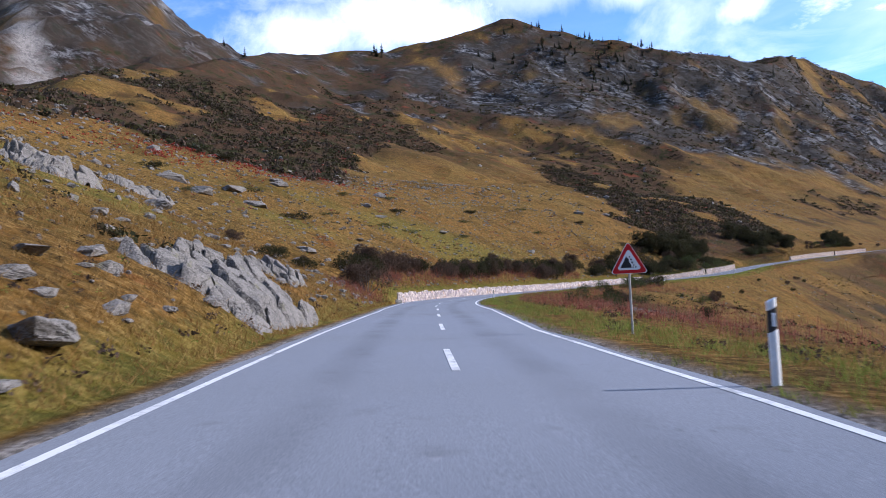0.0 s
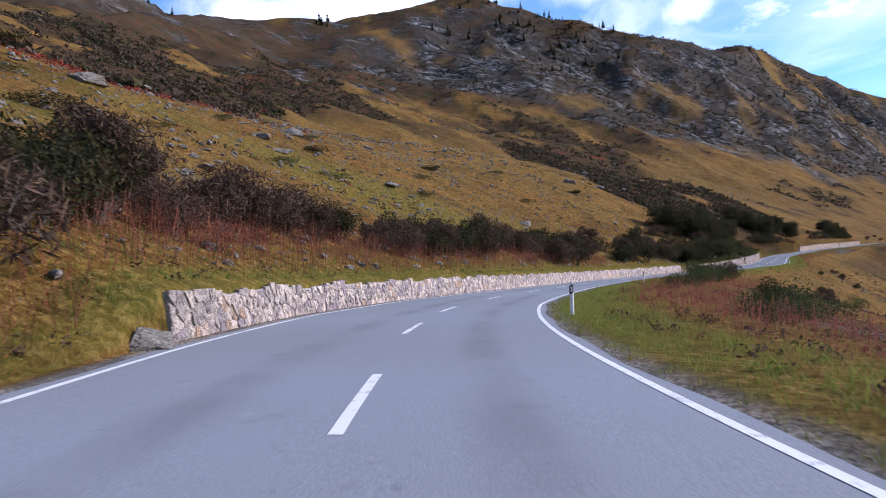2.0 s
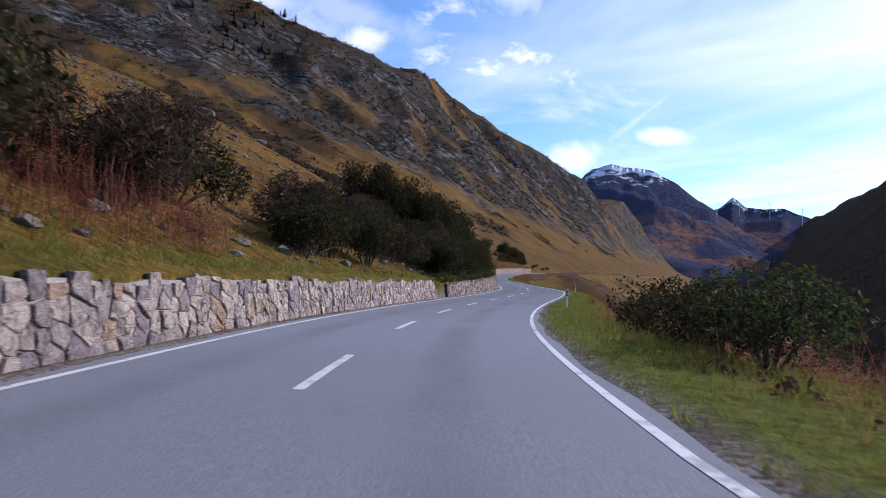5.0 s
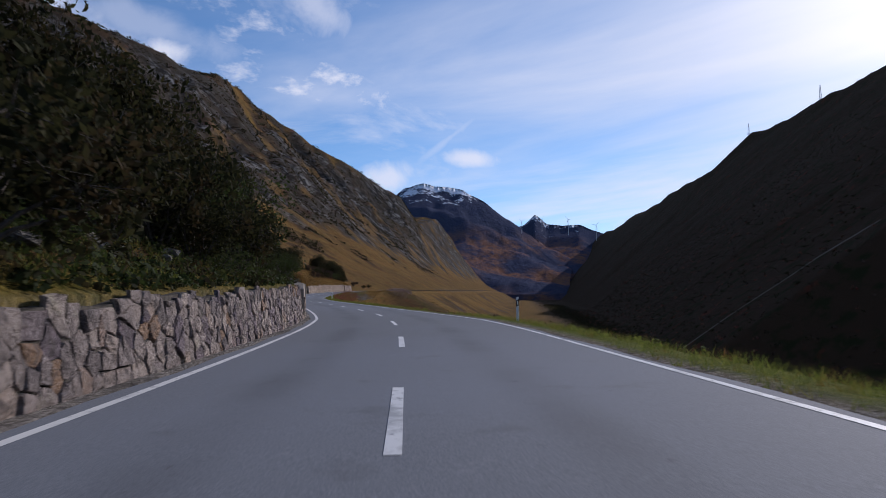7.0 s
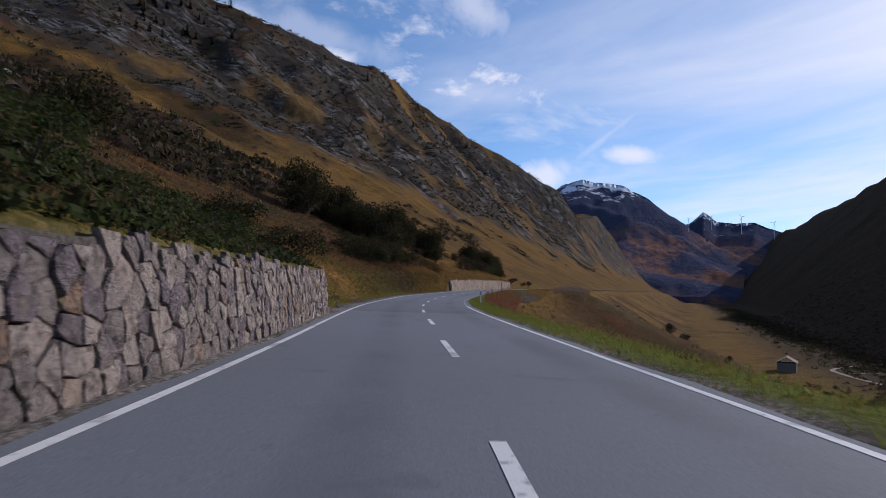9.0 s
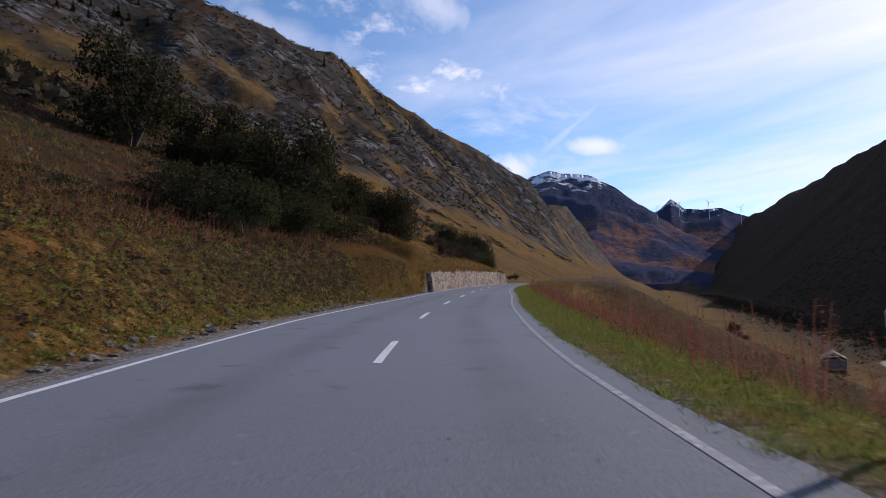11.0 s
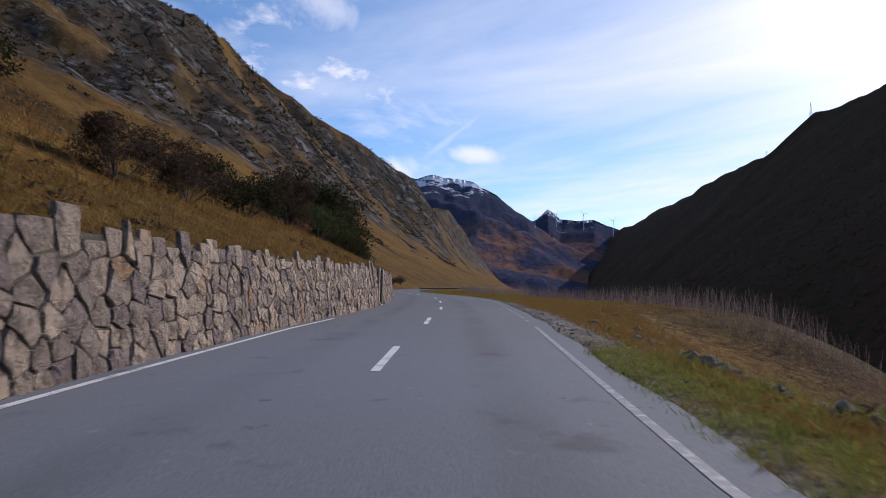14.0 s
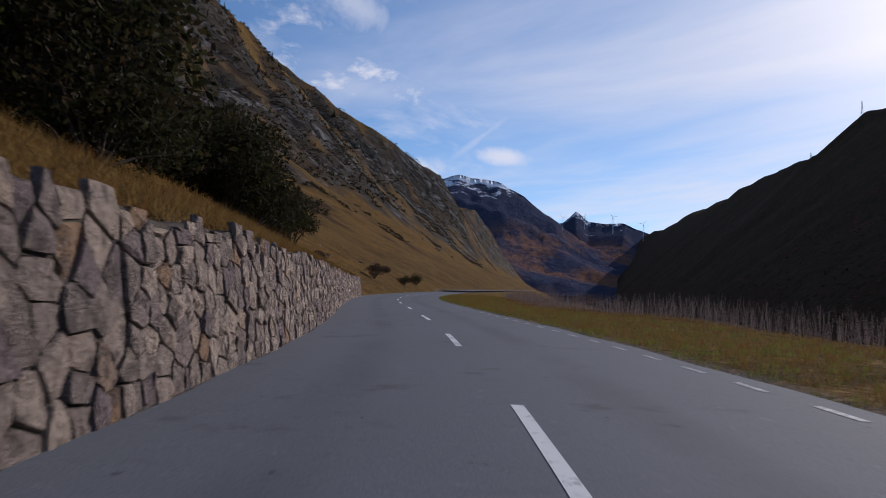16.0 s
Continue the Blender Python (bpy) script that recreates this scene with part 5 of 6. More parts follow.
def conifer(seed, tall):
    r = rnd(seed)
    top = base("conifer", "small dark mountain pine on the ridge", "tree")
    v, f = [], []
    twig(v, f, (0, 0, -0.6), (0, 0, tall * 0.97), tall * 0.022, 0.02)
    new("trunk", mesh_from("trunk", v, f, BARK)).parent = top
    vs, count = [], 0
    for k in range(11):
        u = 0.12 + 0.86 * k / 10
        wide = tall * 0.24 * (1.02 - u) ** 0.8 * r.uniform(0.8, 1.15)
        for a in np.linspace(0, 6.28, 9, endpoint=False) + r.uniform(0, 1):
            w = wide * r.uniform(0.6, 1.2)
            c, sn = math.cos(a), math.sin(a)
            z = tall * u + r.uniform(-0.2, 0.2)
            vs += [(0, 0, z + 0.15 * w), (c * w * 0.6 - sn * w * 0.3, sn * w * 0.6 + c * w * 0.3, z - 0.15 * w), (c * w, sn * w, z - 0.28 * w),
                   (c * w * 0.6 + sn * w * 0.3, sn * w * 0.6 - c * w * 0.3, z - 0.15 * w)]
    new("crown", mesh_from("crown", vs, np.arange(len(vs)).reshape(-1, 4), NEEDLE)).parent = top
    return top


# ---- setting out: roadside ----
for s, d in ((-22, -4.4), (5.7, -3.85), (55.9, -4.0), (93.0, -5.1), (126.1, -4.95), (156.2, -5.2), (214.2, -3.9)):
    guide_post(s, d)
warning_sign(12.6, -5.2)
catch_basin()
wall_niche()
barn()
for az, el, turn, size in ((53.3, 7.38, 0.4, 0.43), (55.0, 7.49, 1.1, 0.43), (57.2, 7.43, 0.2, 0.54), (59.5, 6.89, 0.8, 0.54)):
    turbine(az, el, turn, size)
for u, v, tall in ((965, 545, 26), (1180, 560, 16), (700, 545, 26)):
    pylon(u, v, tall)

# ---- setting out: rocks ----
R = rnd(5)
for k, (s, d, size, high) in enumerate((
        (38, 21, 2.8, 0.8), (61, 36, 3.4, 0.8), (66, 33, 3.0, 0.8), (11.2, 7.6, 0.75, 0.8), (7.6, 6.5, 0.6, 0.8), (9.2, 7.4, 0.7, 0.7),
        (6.6, 5.2, 1.15, 0.6), (49.4, 4.7, 0.75, 2.2), (5.2, 4.7, 0.4, 0.6), (62, 42, 3.6, 0.8), (68, 39, 3.4, 0.8), (80, 44, 3.0, 0.8), (49, 14.4, 1.3, 0.9), (52.4, 15.4, 1.7, 0.8),
        (44.5, 8.7, 0.8, 1.1), (67.3, 18.3, 1.0, 1.2), (69, 16.4, 1.1, 0.8), (40, 5.6, 0.55, 1.2), (38.7, 4.9, 0.5, 0.9), (36, 4.9, 0.5, 0.7), (89, 32, 2.4, 0.6),
        (113.5, 18.2, 2.2, 0.9), (71, 20.8, 1.4, 0.9), (69.4, 12.6, 1.1, 0.6), (98, 26, 2.6, 0.5), (81.5, 47, 2.6, 0.7), (140, 20.5, 1.2, 0.9), (177, 60, 1.6, 0.8))):
    put_boulder(s, d, size, k, float(R.uniform(0, 6.28)), high)


def outcrop(s0, s1, d0, d1, high, seed, label):
    """A rock breaking through the slope: fitted blocks parted by clefts, over the ground."""
    r = rnd(seed)
    a, b = np.meshgrid(np.linspace(0, 1, 84), np.linspace(0, 1, 56), indexing="ij")
    x, y = spot(s0 + (s1 - s0) * a, d0 + (d1 - d0) * b)
    z = land(x, y)
    m0 = float(metres(s0))
    u, v = metres(s0 + (s1 - s0) * a) - m0, (d1 - d0) * b
    wu, wv = u + 0.35 * fbm(x, y, 1.3, 4, seed), v + 0.35 * fbm(x + 50, y, 1.3, 4, seed + 1)
    n = 44
    seeds = np.stack([r.uniform(0, u.max(), n), r.uniform(0, v.max(), n)], 1)
    far = np.hypot(wu[..., None] - seeds[:, 0], (wv[..., None] - seeds[:, 1]) * 1.5)
    order = np.sort(far, -1)
    k = far.argmin(-1)
    cell, tu, tv = r.uniform(0.25, 1.0, n), r.uniform(-0.12, 0.2, n), r.uniform(-0.05, 0.35, n)
    rise = high * cell[k] + tu[k] * (u - seeds[k, 0]) + tv[k] * (v - seeds[k, 1])
    cleft = smooth(order[..., 1] - order[..., 0], 0.20, 0.0)
    edge = np.maximum(np.abs(a * 2 - 1), np.abs(b * 2 - 1)) + 0.22 * fbm(x, y, 1.8, 4, seed + 2)
    body = smooth(edge, 1.0, 0.72)
    rise = rise - 0.42 * cleft + 0.10 * fbm(x, y, 0.7, 4, seed + 3) + 0.25 * fbm(x, y, 2.5, 3, seed + 4)
    z = z - 0.25 + (rise + 0.25) * body
    me = mesh_from("rock_outcrop", np.stack([x.ravel(), y.ravel(), z.ravel()], 1), grid_faces(84, 56, 0, True), BOULDER)
    return tagged(new("rock_outcrop", me), label, "rock")


outcrop(12.4, 18.4, 4.1, 8.4, 0.80, 301, "pale grey fractured rock outcrop rising beside the road")
outcrop(22.4, 26.4, 5.9, 8.8, 0.75, 303, "split grey rock slab above the road edge")
outcrop(25.5, 29, 18.6, 22.4, 1.1, 305, "large weathered rock slab in the meadow")
outcrop(44, 50, 27, 31.5, 0.8, 309, "low broken rock slab in the meadow")


def scatter_stones(name, label, s, d, size, seed):
    """Loose stones, each a small faceted lump, in one mesh."""
    r = rnd(seed)
    bm = bmesh.new()
    bmesh.ops.create_icosphere(bm, subdivisions=1, radius=1.0)
    unit = np.array([v.co[:] for v in bm.verts])
    tri = np.array([[v.index for v in f.verts] for f in bm.faces])
    bm.free()
    x, y = spot(np.asarray(s), np.asarray(d))
    z = land(x, y)
    n = len(x)
    jig = 1 + r.uniform(-0.28, 0.28, (n, len(unit), 3))
    a = r.uniform(0, 6.28, n)
    p = unit[None] * jig * np.stack([size, size * r.uniform(0.5, 0.9, n), size * r.uniform(0.35, 0.7, n)], 1)[:, None]
    q = np.stack([p[..., 0] * np.cos(a)[:, None] - p[..., 1] * np.sin(a)[:, None], p[..., 0] * np.sin(a)[:, None] + p[..., 1] * np.cos(a)[:, None], p[..., 2]], -1)
    q = q + np.stack([x, y, z + size * 0.12], 1)[:, None]
    f = tri[None] + (np.arange(n) * len(unit))[:, None, None]
    return tagged(new(name, mesh_from(name, q.reshape(-1, 3), f.reshape(-1, 3), BOULDER)), label, "stones", kind="stuff")


n = 6500
s = R.uniform(-15, 150, n)
e = 1.2 + 85 * R.uniform(0, 1, n) ** 1.4
scatter_stones("meadow_stones", "pale stones strewn over the dry meadow", s, left_edge(s) + 0.9 + e, 0.06 + 0.34 * R.uniform(0, 1, n) ** 3.5 + 0.0035 * e, 6)
n = 500
s = R.uniform(140, 420, n)
e = 8 + 90 * R.uniform(0, 1, n)
scatter_stones("slope_stones", "scattered grey stones on the brown slope", s, left_edge(s) + e, 0.10 + 0.5 * R.uniform(0, 1, n) ** 3 + 0.004 * e, 7)
n = 420
s = R.uniform(198, 254, n)
scatter_stones("bank_rubble", "broken stones along the foot of the bank", s, left_edge(s) + 0.75 + np.abs(R.normal(size=n)) * 0.3, R.uniform(0.03, 0.16, n), 8)
n = 1500
s, g = R.normal(268, 6, n), R.uniform(1.1, 4.5, n)
scatter_stones("scree", "heap of pale broken rock below the road", s, -right_edge(s) - 0.9 - g, 0.05 + 0.2 * R.uniform(0, 1, n) ** 2, 9)
n = 300
s, g = R.uniform(272, 302, n), 0.4 + 1.4 * R.uniform(0, 1, n) ** 2
scatter_stones("gravel", "loose gravel on the lay-by", s, -right_edge(s) - g, 0.015 + 0.05 * R.uniform(0, 1, n) ** 2, 10)
n = 600
s, g = R.uniform(95, 260, n), R.uniform(7, 60, n)
scatter_stones("valley_stones", "pale stones on the slope below the road", s, -right_edge(s) - g, 0.08 + 0.35 * R.uniform(0, 1, n) ** 3, 12)

# ---- setting out: grass and weeds ----
def band(n, s0, s1, a, b, seed, power=1.0):
    r = rnd(seed)
    s = r.uniform(s0, s1, n)
    return s, a + (b - a) * r.uniform(0, 1, n) ** power


s, g = band(15000, -5, 276, 0.12, 3.4, 1)
keep = fbm(s, g * 3, 7, 3, 3) > -0.45
s, g = s[keep], g[keep]
blades("verge_grass", "short green and yellow grass on the road verge", "grass", s, -right_edge(s) - 0.27 - g, 0.13 + 0.07 * g, 0.008, GRASS, 2, upright=0.5, per=7)
s, g = band(5000, -5, 285, 1.6, 9, 3)
blades("dry_verge_grass", "dry straw-coloured grass below the road", "grass", s, -right_edge(s) - 0.5 - g, 0.34, 0.007, STRAW, 4, upright=0.45, per=7)
s, g = band(6500, 196, 276, 0.1, 1.5, 17)
blades("verge_grass", "thick short green grass on the road verge", "grass", s, -right_edge(s) - 0.24 - g, 0.11, 0.006, GRASS, 18, upright=0.6, per=9)
s, g = band(12000, 290, 380, 0.5, 9.5, 20)
blades("lay_by_grass", "straw-coloured grass behind the road edge", "grass", s, -right_edge(s) - 0.42 - g, 0.20, 0.009, STRAW, 21, upright=0.5, per=8)
s, g = band(7000, 268, 305, 0.8, 5, 22)
blades("lay_by_grass", "short straw-coloured grass behind the gravel", "grass", s, -right_edge(s) - 0.42 - g, 0.16, 0.008, STRAW, 23, upright=0.6, per=8)
s, g = band(6000, 298, 380, 0.1, 7, 19)
blades("lay_by_grass", "low yellow-green grass behind the lay-by", "grass", s, -right_edge(s) - 0.42 - g, 0.17, 0.010, GRASS, 20, upright=0.6, per=8)
s, e = band(11000, -3, 49, 0.1, 10, 5, 1.3)
blades("meadow_grass", "yellow-brown meadow grass", "grass", s, left_edge(s) + 0.85 + e, 0.20, 0.008, STRAW, 6, upright=0.7, per=7)
s, e = band(14000, -5, 140, 6, 45, 7, 1.3)
blades("hill_grass", "tufts of dry grass on the hill", "grass", s, left_edge(s) + 0.85 + e, 0.30, 0.018, STRAW, 8, upright=0.6, per=6)
s, e = band(5000, 46, 150, 0.45, 4.0, 9, 1.5)
blades("wall_top_grass", "grass hanging over the top of the wall", "grass", s, left_edge(s) + 0.9 + e, 0.24, 0.009, GRASS, 10, upright=0.6, per=6)
s, e = band(4500, 194, 262, 0.1, 6, 11, 1.2)
blades("bank_grass", "mixed straw and rusty grass on the bank", "grass", s, left_edge(s) + 0.85 + e, 0.24, 0.011, STRAW, 12, upright=0.6, per=6)
s, e = band(3500, 240, 257, 0.05, 3.5, 25)
blades("bank_grass", "long dry grass drooping over the bank", "grass", s, left_edge(s) + 0.85 + e, 0.38, 0.010, STRAW, 26, upright=0.7, per=7)
s, e = band(14000, 194, 300, 3, 45, 13, 1.3)
blades("brown_slope_grass", "rust-brown grass on the steep slope", "grass", s, left_edge(s) + 0.85 + e, 0.32, 0.02, STRAW, 14, upright=0.6, per=6)
s, e = band(9000, 252, 352, 0.02, 4.0, 15, 1.6)
blades("wall_crown_grass", "long dry grass on the crown of the high wall", "grass", s, left_edge(s) + 0.85 + e, 0.26, 0.010, STRAW, 16, upright=0.7, per=6)

s, e = band(2600, 50, 112, 0.9, 4.0, 21, 0.9)
weeds("fireweed", "reddish dried fireweed above the wall", s, left_edge(s) + 0.9 + e, 1.35, LEAF_RED, 22)
s, e = band(500, 34, 50, 0.4, 3.2, 23)
weeds("fireweed", "reddish dried fireweed on the bank", s, left_edge(s) + 0.9 + e, 0.7, LEAF_RED, 24)
s, g = band(1800, 12, 60, 4.0, 16, 25)
weeds("fireweed", "reddish dried fireweed in the hollow", s, -right_edge(s) - g, 0.85, LEAF_RED, 26)
s, g = band(1800, 60, 130, 3.0, 12, 27)
weeds("fireweed", "reddish dried fireweed below the road", s, -right_edge(s) - g, 0.9, LEAF_RED, 28)
s, g = band(1300, 206, 262, 1.7, 4.5, 29)
weeds("fireweed", "pinkish dried fireweed along the verge", s, -right_edge(s) - g, 0.9, LEAF_RED, 30)
s, g = band(4200, 286, 380, 8.0, 13.5, 31)
weeds("dead_stalks", "tall pale dead stalks at the edge of the lay-by", s, -right_edge(s) - g, 1.05, STALK, 32)
s, e = band(450, 214, 256, 2.0, 5.0, 33)
weeds("fireweed", "reddish fireweed under the bushes", s, left_edge(s) + 0.9 + e, 0.8, LEAF_RED, 34)

# ---- setting out: bushes ----
def row(kinds, n, s0, s1, d0, d1, low, high, seed, group, tall=1.0):
    """Bushes at random places in a belt; d is from the edge line, minus towards the valley."""
    r = rnd(seed)
    n = max(int(n * 0.56), 3)
    for k in range(n):
        kind = BUSH_KINDS[kinds[int(r.integers(len(kinds)))]]
        s, u = s0 + (s1 - s0) * (k + r.uniform(0, 1)) / n, r.uniform(d0, d1)
        if 156.5 < s < 161.5 and u > 0:
            u = max(u, 4.6)
        d = float(left_edge(s)) + u if u > 0 else -float(right_edge(s)) + u
        put(kind[int(r.integers(len(kind)))], s, d, r.uniform(low, high), r.uniform(0, 6.28), tall * r.uniform(0.85, 1.15), group)


row(["brown", "brown", "dark"], 38, 46, 80, 2.6, 6.5, 0.9, 1.45, 1, "bushes above the first wall")
row(["brown", "brown", "dark"], 30, 78, 102, 2.6, 7, 1.0, 1.6, 2, "bushes above the first wall")
row(["brown", "dark", "dark"], 44, 98, 134, 2.4, 7.0, 1.0, 1.5, 3, "bushes above the first wall")
row(["red"], 16, 50, 112, 2.2, 4.5, 0.7, 1.1, 4, "red bushes on the wall top")
row(["dark", "dark", "green"], 34, 134, 178, 2.4, 7.5, 0.9, 1.5, 5, "dark bushes above the second wall")
row(["tall", "dark", "brown"], 24, 130, 194, 6.5, 14, 1.0, 1.4, 6, "dark bushes above the second wall")
row(["green"], 14, 138, 172, 1.6, 2.6, 0.4, 0.6, 7, "dark bushes above the second wall", 0.7)
row(["dark"], 24, 134, 160, 1.7, 4.6, 0.8, 1.2, 31, "dark bushes above the second wall")
row(["green", "dark"], 18, 161, 193, 1.5, 3.0, 0.55, 0.85, 30, "dark bushes above the second wall", 0.8)
row(["dark", "green", "dark"], 18, 231, 247, 4.6, 10, 1.0, 1.5, 8, "bushes on the bank")
row(["dark", "brown"], 9, 247, 276, 7, 14, 0.8, 1.3, 9, "bushes on the bank")
row(["brown", "red", "dark"], 16, 262, 296, 3.5, 10, 0.6, 1.0, 10, "bushes above the high wall")
row(["dark", "brown", "green"], 26, 288, 312, 4.0, 10, 0.8, 1.2, 11, "bushes above the high wall")
row(["dark", "tall", "dark"], 22, 246, 288, 7, 20, 1.0, 1.6, 21, "bushes on the bank")
row(["tall", "dark"], 34, 302, 336, 3.4, 9, 0.85, 1.2, 12, "bushes above the high wall")
row(["tall"], 32, 150, 180, 6, 17, 1.1, 1.6, 41, "dark bushes above the second wall")
row(["tall", "dark", "tall"], 28, 244, 276, 8, 22, 1.3, 2.0, 42, "bushes on the bank")
row(["tall"], 26, 314, 342, 5, 14, 1.0, 1.5, 43, "bushes above the high wall")
row(["dark", "brown"], 14, 340, 420, 3, 10, 0.6, 1.1, 13, "bushes further up the road")
row(["green", "dark"], 9, 62, 82, -16, -6, 0.7, 1.0, 14, "bushes below the road")
row(["green"], 4, 80, 92, -7.5, -5.0, 0.7, 0.9, 15, "bushes below the road")
row(["green", "green", "dark"], 12, 99, 118, -6.8, -4.0, 0.85, 1.15, 16, "bushes below the road")
row(["brown", "dark", "green"], 16, 40, 140, -26, -10, 0.7, 1.2, 17, "bushes below the road")
row(["brown", "dark"], 14, 120, 215, -14, -6, 0.4, 0.7, 18, "bushes below the road")
row(["dark", "brown"], 18, 210, 420, -44, -20, 0.6, 1.2, 19, "bushes below the road")
row(["brown", "dark"], 10, 30, 50, 6, 14, 0.4, 0.7, 20, "bushes above the first wall")


def sprays(name, label, category, x, y, size, per, material, seed, leaf=0.27):
    """Low plants: rough domes of leaf sprays in one mesh."""
    r = rnd(seed)
    if size < 0.3:
        s, d = along(x, y)
    else:
        s, d = np.zeros(len(x)), np.zeros(len(x))
    free = ~(((np.abs(s - 159.0) < 1.6) | (np.abs(s - 294.2) < 1.3)) & (d > 0) & (d < left_edge(s) + 3.0))
    x, y = x[free], y[free]
    n = len(x)
    z = land(x, y)
    w = size * r.uniform(0.5, 1.5, n)
    way = r.normal(size=(n, per, 3))
    way /= np.linalg.norm(way, axis=2)[..., None]
    way[..., 2] = np.abs(way[..., 2]) * 0.75
    p = np.stack([x, y, z], 1)[:, None] + way * w[:, None, None] * r.uniform(0.4, 1.0, (n, per, 1))
    a = r.normal(size=(n, per, 3))
    a /= np.linalg.norm(a, axis=2)[..., None]
    b = np.cross(a, way)
    k = (w * leaf)[:, None, None] * r.uniform(0.5, 1.2, (n, per, 1))
    v = np.stack([p - a * k, p + b * k * 0.7, p + a * k, p - b * k * 0.7], 2).reshape(-1, 3)
    return tagged(new(name, mesh_from(name, v, np.arange(len(v)).reshape(-1, 4), material)), label, category, kind="stuff")


def heath_places(n, s0, s1, e0, e1, seed, least=0.35):
    r = rnd(seed)
    x, y = spot(r.uniform(s0, s1, n), e0 + (e1 - e0) * r.uniform(0, 1, n) ** 1.2)
    s, d = along(x, y)
    ok = heath(x, y, s, np.maximum(d - 4, 0)) * (d > 0) > r.uniform(least, 1.0, n)
    return x[ok], y[ok]


for n, s0, s1, e0, e1, size, seed, material, label in (
        (15000, -60, 320, 30, 300, 1.5, 51, HEATH, "dark dwarf shrubs covering the mountain side"),
        (19000, -60, 320, 30, 300, 1.5, 52, HEATH_BROWN, "brown heath shrubs covering the mountain side"),
        (900, -60, 320, 45, 260, 1.3, 54, LEAF_RED, "patches of red bilberry heath"),
        (12000, 300, 1300, 60, 420, 2.1, 53, HEATH, "dark shrubs under the cliffs"),
        (7000, 300, 1000, 60, 420, 1.9, 55, HEATH_BROWN, "brown shrubs under the cliffs")):
    x, y = heath_places(n, s0, s1, e0, e1, seed)
    sprays("heath_shrubs", label, "shrubs", x, y, size, 13, material, seed, 0.36)
r = rnd(55)
x, y = spot(r.normal(85, 11, 700), left_edge(85) + r.normal(60, 6, 700))
sprays("bilberry", "bright red bilberry patch on the slope", "shrubs", x, y, 0.55, 12, LEAF_SCARLET, 56)
# dark cushions of juniper on the meadow
for k, (s, d, size) in enumerate(((67, 27.7, 1.5), (88.5, 25.2, 1.3), (84.7, 27.1, 1.2), (82, 59, 2.0), (83.6, 69, 2.2), (72, 40, 1.3), (97, 36, 1.4), (110, 33, 1.3), (101, 24, 1.2),
                                  (120, 42, 1.4), (128, 30, 1.2), (140, 48, 1.5), (64, 48, 1.5), (58, 35, 1.1), (92, 44, 1.3), (150, 36, 1.3), (104, 46, 1.2), (76, 31, 1.0))):
    put(BUSH_KINDS["green" if k % 3 else "dark"][k % 2], s, d, size * 0.9, k * 1.7, 0.38, "juniper cushions on the meadow", 0.15)
n = 900
s = R.uniform(-50, 430, n)
e = R.uniform(35, 300, n)
scatter_stones("slope_rocks", "pale rocks showing through the heath", s, left_edge(s) + e, 0.3 + 1.5 * R.uniform(0, 1, n) ** 3, 57)
# scrub on the foot of the shaded mountain
for k, (n, size, material, label) in enumerate(((2200, 1.7, HEATH, "dark scrub on the shaded mountain"), (2200, 1.6, LEAF_BROWN, "brown scrub on the shaded mountain"), (900, 1.4, LEAF_RED, "reddish scrub on the shaded mountain"))):
    r = rnd(58 + k)
    u, v = r.uniform(-60, 620, n), 116 + 330 * r.uniform(0, 1, n) ** 2.2
    sprays("mountain_scrub", label, "shrubs", *on_shaded(u, v), size, 14, material, 63 + k)

# leafy growth on the bank before the high wall
for n, e0, e1, size, seed, material, label in (
        (5000, 0.15, 1.9, 0.12, 171, LEAF_GREEN, "green leafy herbs at the foot of the bank"), (2600, 0.15, 3.0, 0.10, 172, GRASS, "yellow-green herbs at the foot of the bank"),
        (8000, 0.7, 6.5, 0.17, 173, LEAF_BROWN, "dark purple-brown herbs on the bank"), (4500, 3.0, 9.0, 0.26, 174, LEAF_DARK, "dark low scrub on the bank")):
    s, e = band(int(n * 0.7), 212, 251, e0, e1, seed)
    x, y = spot(s, left_edge(s) + 0.9 + e)
    sprays("bank_herbs", label, "herbs", x, y, size, 15, material, seed, 0.24)

# leafy cover on the crown of the second wall
for n, material, seed, label in ((2600, LEAF_GREEN, 181, "dark green leafy cover on the wall crown"), (1800, LEAF_DARK, 182, "dark scrub behind the wall crown")):
    s, e = band(n, 134, 193, 0.1, 4.5, seed, 1.3)
    x, y = spot(s, left_edge(s) + 0.9 + e)
    sprays("wall_crown_herbs", label, "herbs", x, y, 0.26, 15, material, seed, 0.24)

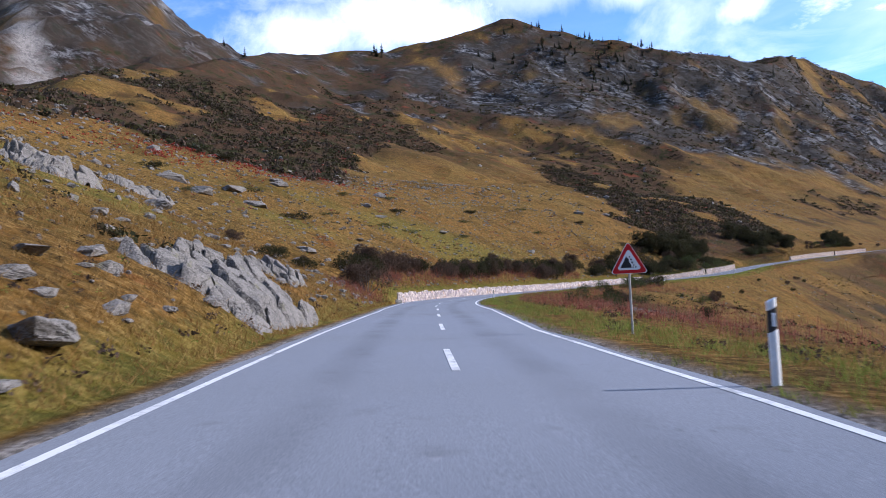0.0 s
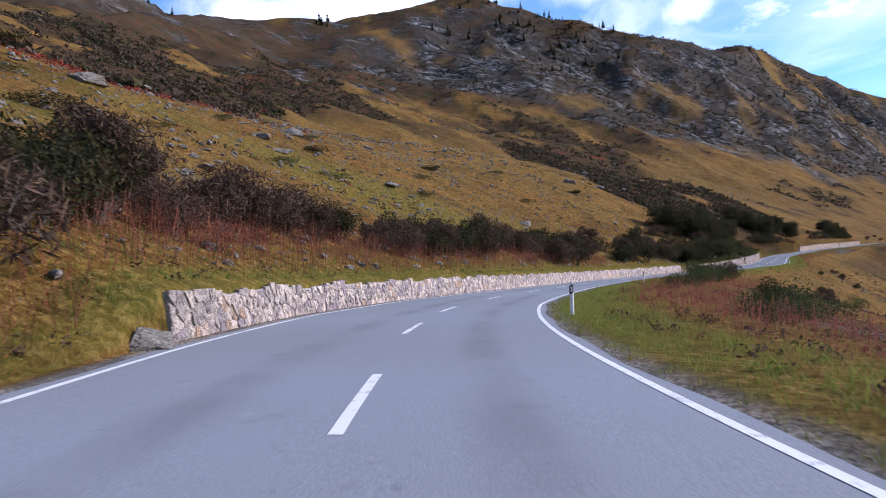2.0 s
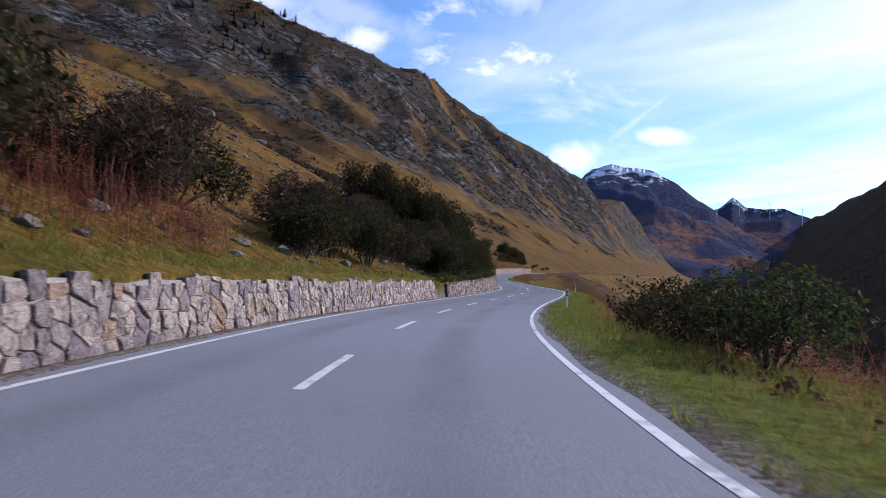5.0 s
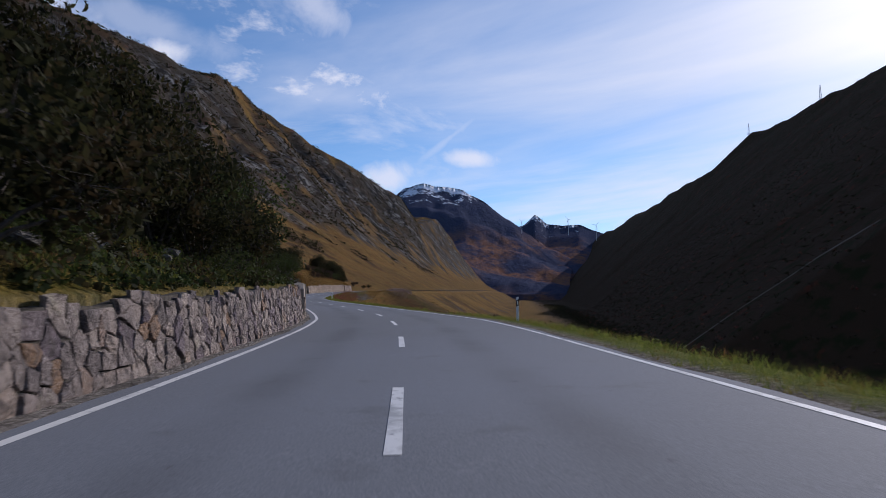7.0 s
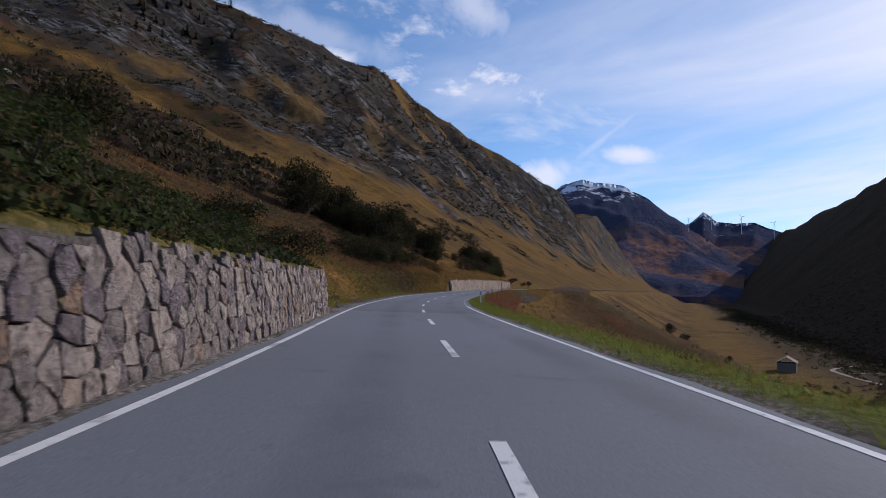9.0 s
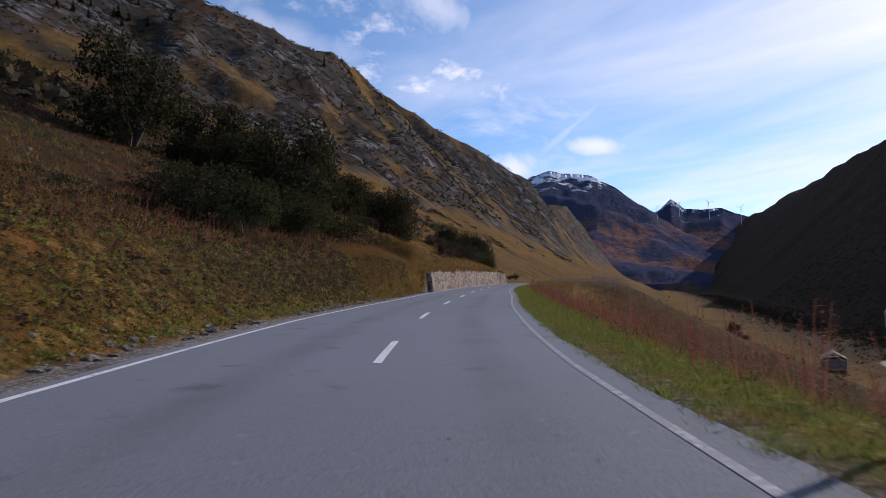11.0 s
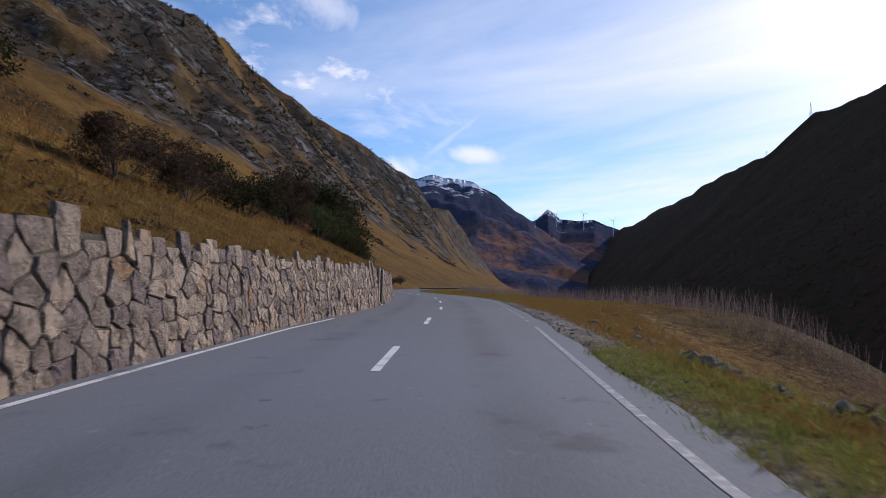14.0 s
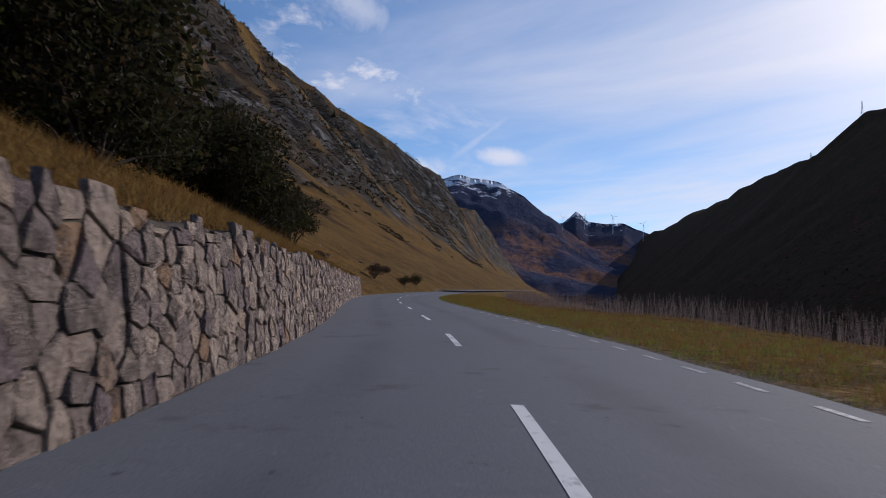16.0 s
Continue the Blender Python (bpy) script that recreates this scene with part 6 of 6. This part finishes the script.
# low herbs close to the road
for n, s0, s1, e0, e1, size, seed, material, label in (
        (5200, -8, 140, 0.4, 40, 0.20, 71, LEAF_BROWN, "brown herbs in the meadow"), (2600, -8, 140, 0.4, 30, 0.10, 72, GRASS, "green herbs in the meadow"),
        (5000, -20, 200, 5, 80, 0.5, 73, HEATH, "dark juniper cushions in the meadow"), (2200, -20, 160, 8, 80, 0.45, 77, LEAF_RED, "red bilberry in the meadow"), (5000, 194, 300, 0.5, 30, 0.22, 74, LEAF_BROWN, "rusty herbs on the bank"),
        (5200, 196, 256, 0.15, 5, 0.16, 75, GRASS, "green and yellow herbs on the bank"), (1800, 194, 330, 8, 50, 0.5, 76, LEAF_DARK, "dark juniper cushions on the slope")):
    s, e = band(int(n * 0.75), s0, s1, e0, e1, seed, 1.5)
    keep = fbm(s, e, 9, 3, seed) > (0.2 if size > 0.4 else -0.25)
    x, y = spot(s[keep], left_edge(s[keep]) + 0.9 + e[keep])
    sprays("herbs", label, "herbs", x, y, size, 17, material, seed, 0.21)
for n, s0, s1, g0, g1, size, seed, material, label in (
        (4500, 0, 282, 2.2, 45, 0.30, 81, LEAF_BROWN, "brown herbs on the slope below the road"), (2500, 0, 282, 1.2, 20, 0.22, 82, GRASS, "green herbs below the road"),
        (2500, 20, 420, 14, 90, 0.7, 83, LEAF_DARK, "dark low shrubs on the slope below the road"), (1500, 10, 140, 5, 40, 0.5, 84, LEAF_RED, "red heath below the road")):
    s, g = band(int(n * 0.75), s0, s1, g0, g1, seed, 1.4)
    keep = fbm(s, g, 14, 3, seed) > (0.1 if size > 0.4 else -0.25)
    x, y = spot(s[keep], -right_edge(s[keep]) - g[keep])
    sprays("herbs", label, "herbs", x, y, size, 17, material, seed, 0.21)

# scrub and stones along the stream under the dark mountain
r = rnd(91)
u, v = r.uniform(-40, 900, 2600), r.normal(112, 9, 2600)
sprays("stream_scrub", "dark scrub along the foot of the shaded mountain", "shrubs", *on_shaded(u, v), 1.8, 14, HEATH, 92)


def track(name, label, points, wide):
    """A gravel track over the fields."""
    p = np.array(points, float)
    t = np.concatenate([[0], np.cumsum(np.hypot(*np.diff(p, axis=0).T))])
    q = np.linspace(0, t[-1], int(t[-1] / 2.5) + 2)
    x, y = np.interp(q, t, p[:, 0]), np.interp(q, t, p[:, 1])
    x, y = (np.convolve(np.pad(k, 4, "edge"), np.ones(9) / 9, "valid") for k in (x, y))
    tx, ty = np.gradient(x), np.gradient(y)
    l = np.hypot(tx, ty)
    verts = []
    for side in (-1, -0.33, 0.33, 1):
        a, b = x - ty / l * side * wide, y + tx / l * side * wide
        verts.append(np.stack([a, b, land(a, b) + 0.12], 1))
    v = np.stack(verts, 1).reshape(-1, 3)
    return tagged(new(name, mesh_from(name, v, grid_faces(len(q), 4, 0, True), TRACK, True)), label, "track", kind="structure")


track("track", "pale gravel farm track on the valley floor", ((244, 178), (282, 235), (317, 294), (337, 331), (355, 352), (369, 362), (394, 367), (439, 363)), 0.9)
track("track", "pale gravel farm track along the field", ((355, 352), (388, 331), (407, 302), (416, 245)), 0.8)

# pines on the ridge and over the cliffs
PINES = [conifer(60 + k, 8.0) for k in range(3)]
r = rnd(61)
k = 0
for s0, s1, e0, e1, n in ((388, 402, 500, 530, 6), (492, 600, 330, 470, 80), (640, 1000, 230, 320, 26), (420, 500, 400, 480, 12), (326, 340, 530, 560, 3)):
    for _ in range(n):
        s, d = float(r.uniform(s0, s1)), float(r.uniform(e0, e1))
        put(PINES[k % 3], s, d, float(r.uniform(0.9, 1.7)), float(r.uniform(0, 6.28)), 1.0, "pines on the ridge", 0.4)
        k += 1
for ob in MASTERS:
    if ob.name not in USED:
        raise ValueError("a bush was left at the middle of the world")

# ---- the stones of the walls ----
NAMES = ("low retaining wall of fitted grey field stones with pale joints", "retaining wall of rough grey stones beside the road",
         "retaining wall of rough grey stones below dark bushes", "high retaining wall of large fitted stones", "high retaining wall of large fitted stones with an uneven crown")
for number, ((a, b, gap, ha, hb), label) in enumerate(zip(WALLS, NAMES), 1):
    make_wall(number, a, b, gap, ha, hb, (0.36, 0.34, 0.36, 0.40, 0.36)[number - 1], label, (STONE_PALE, STONE, STONE, STONE_WARM, STONE_BROWN)[number - 1])
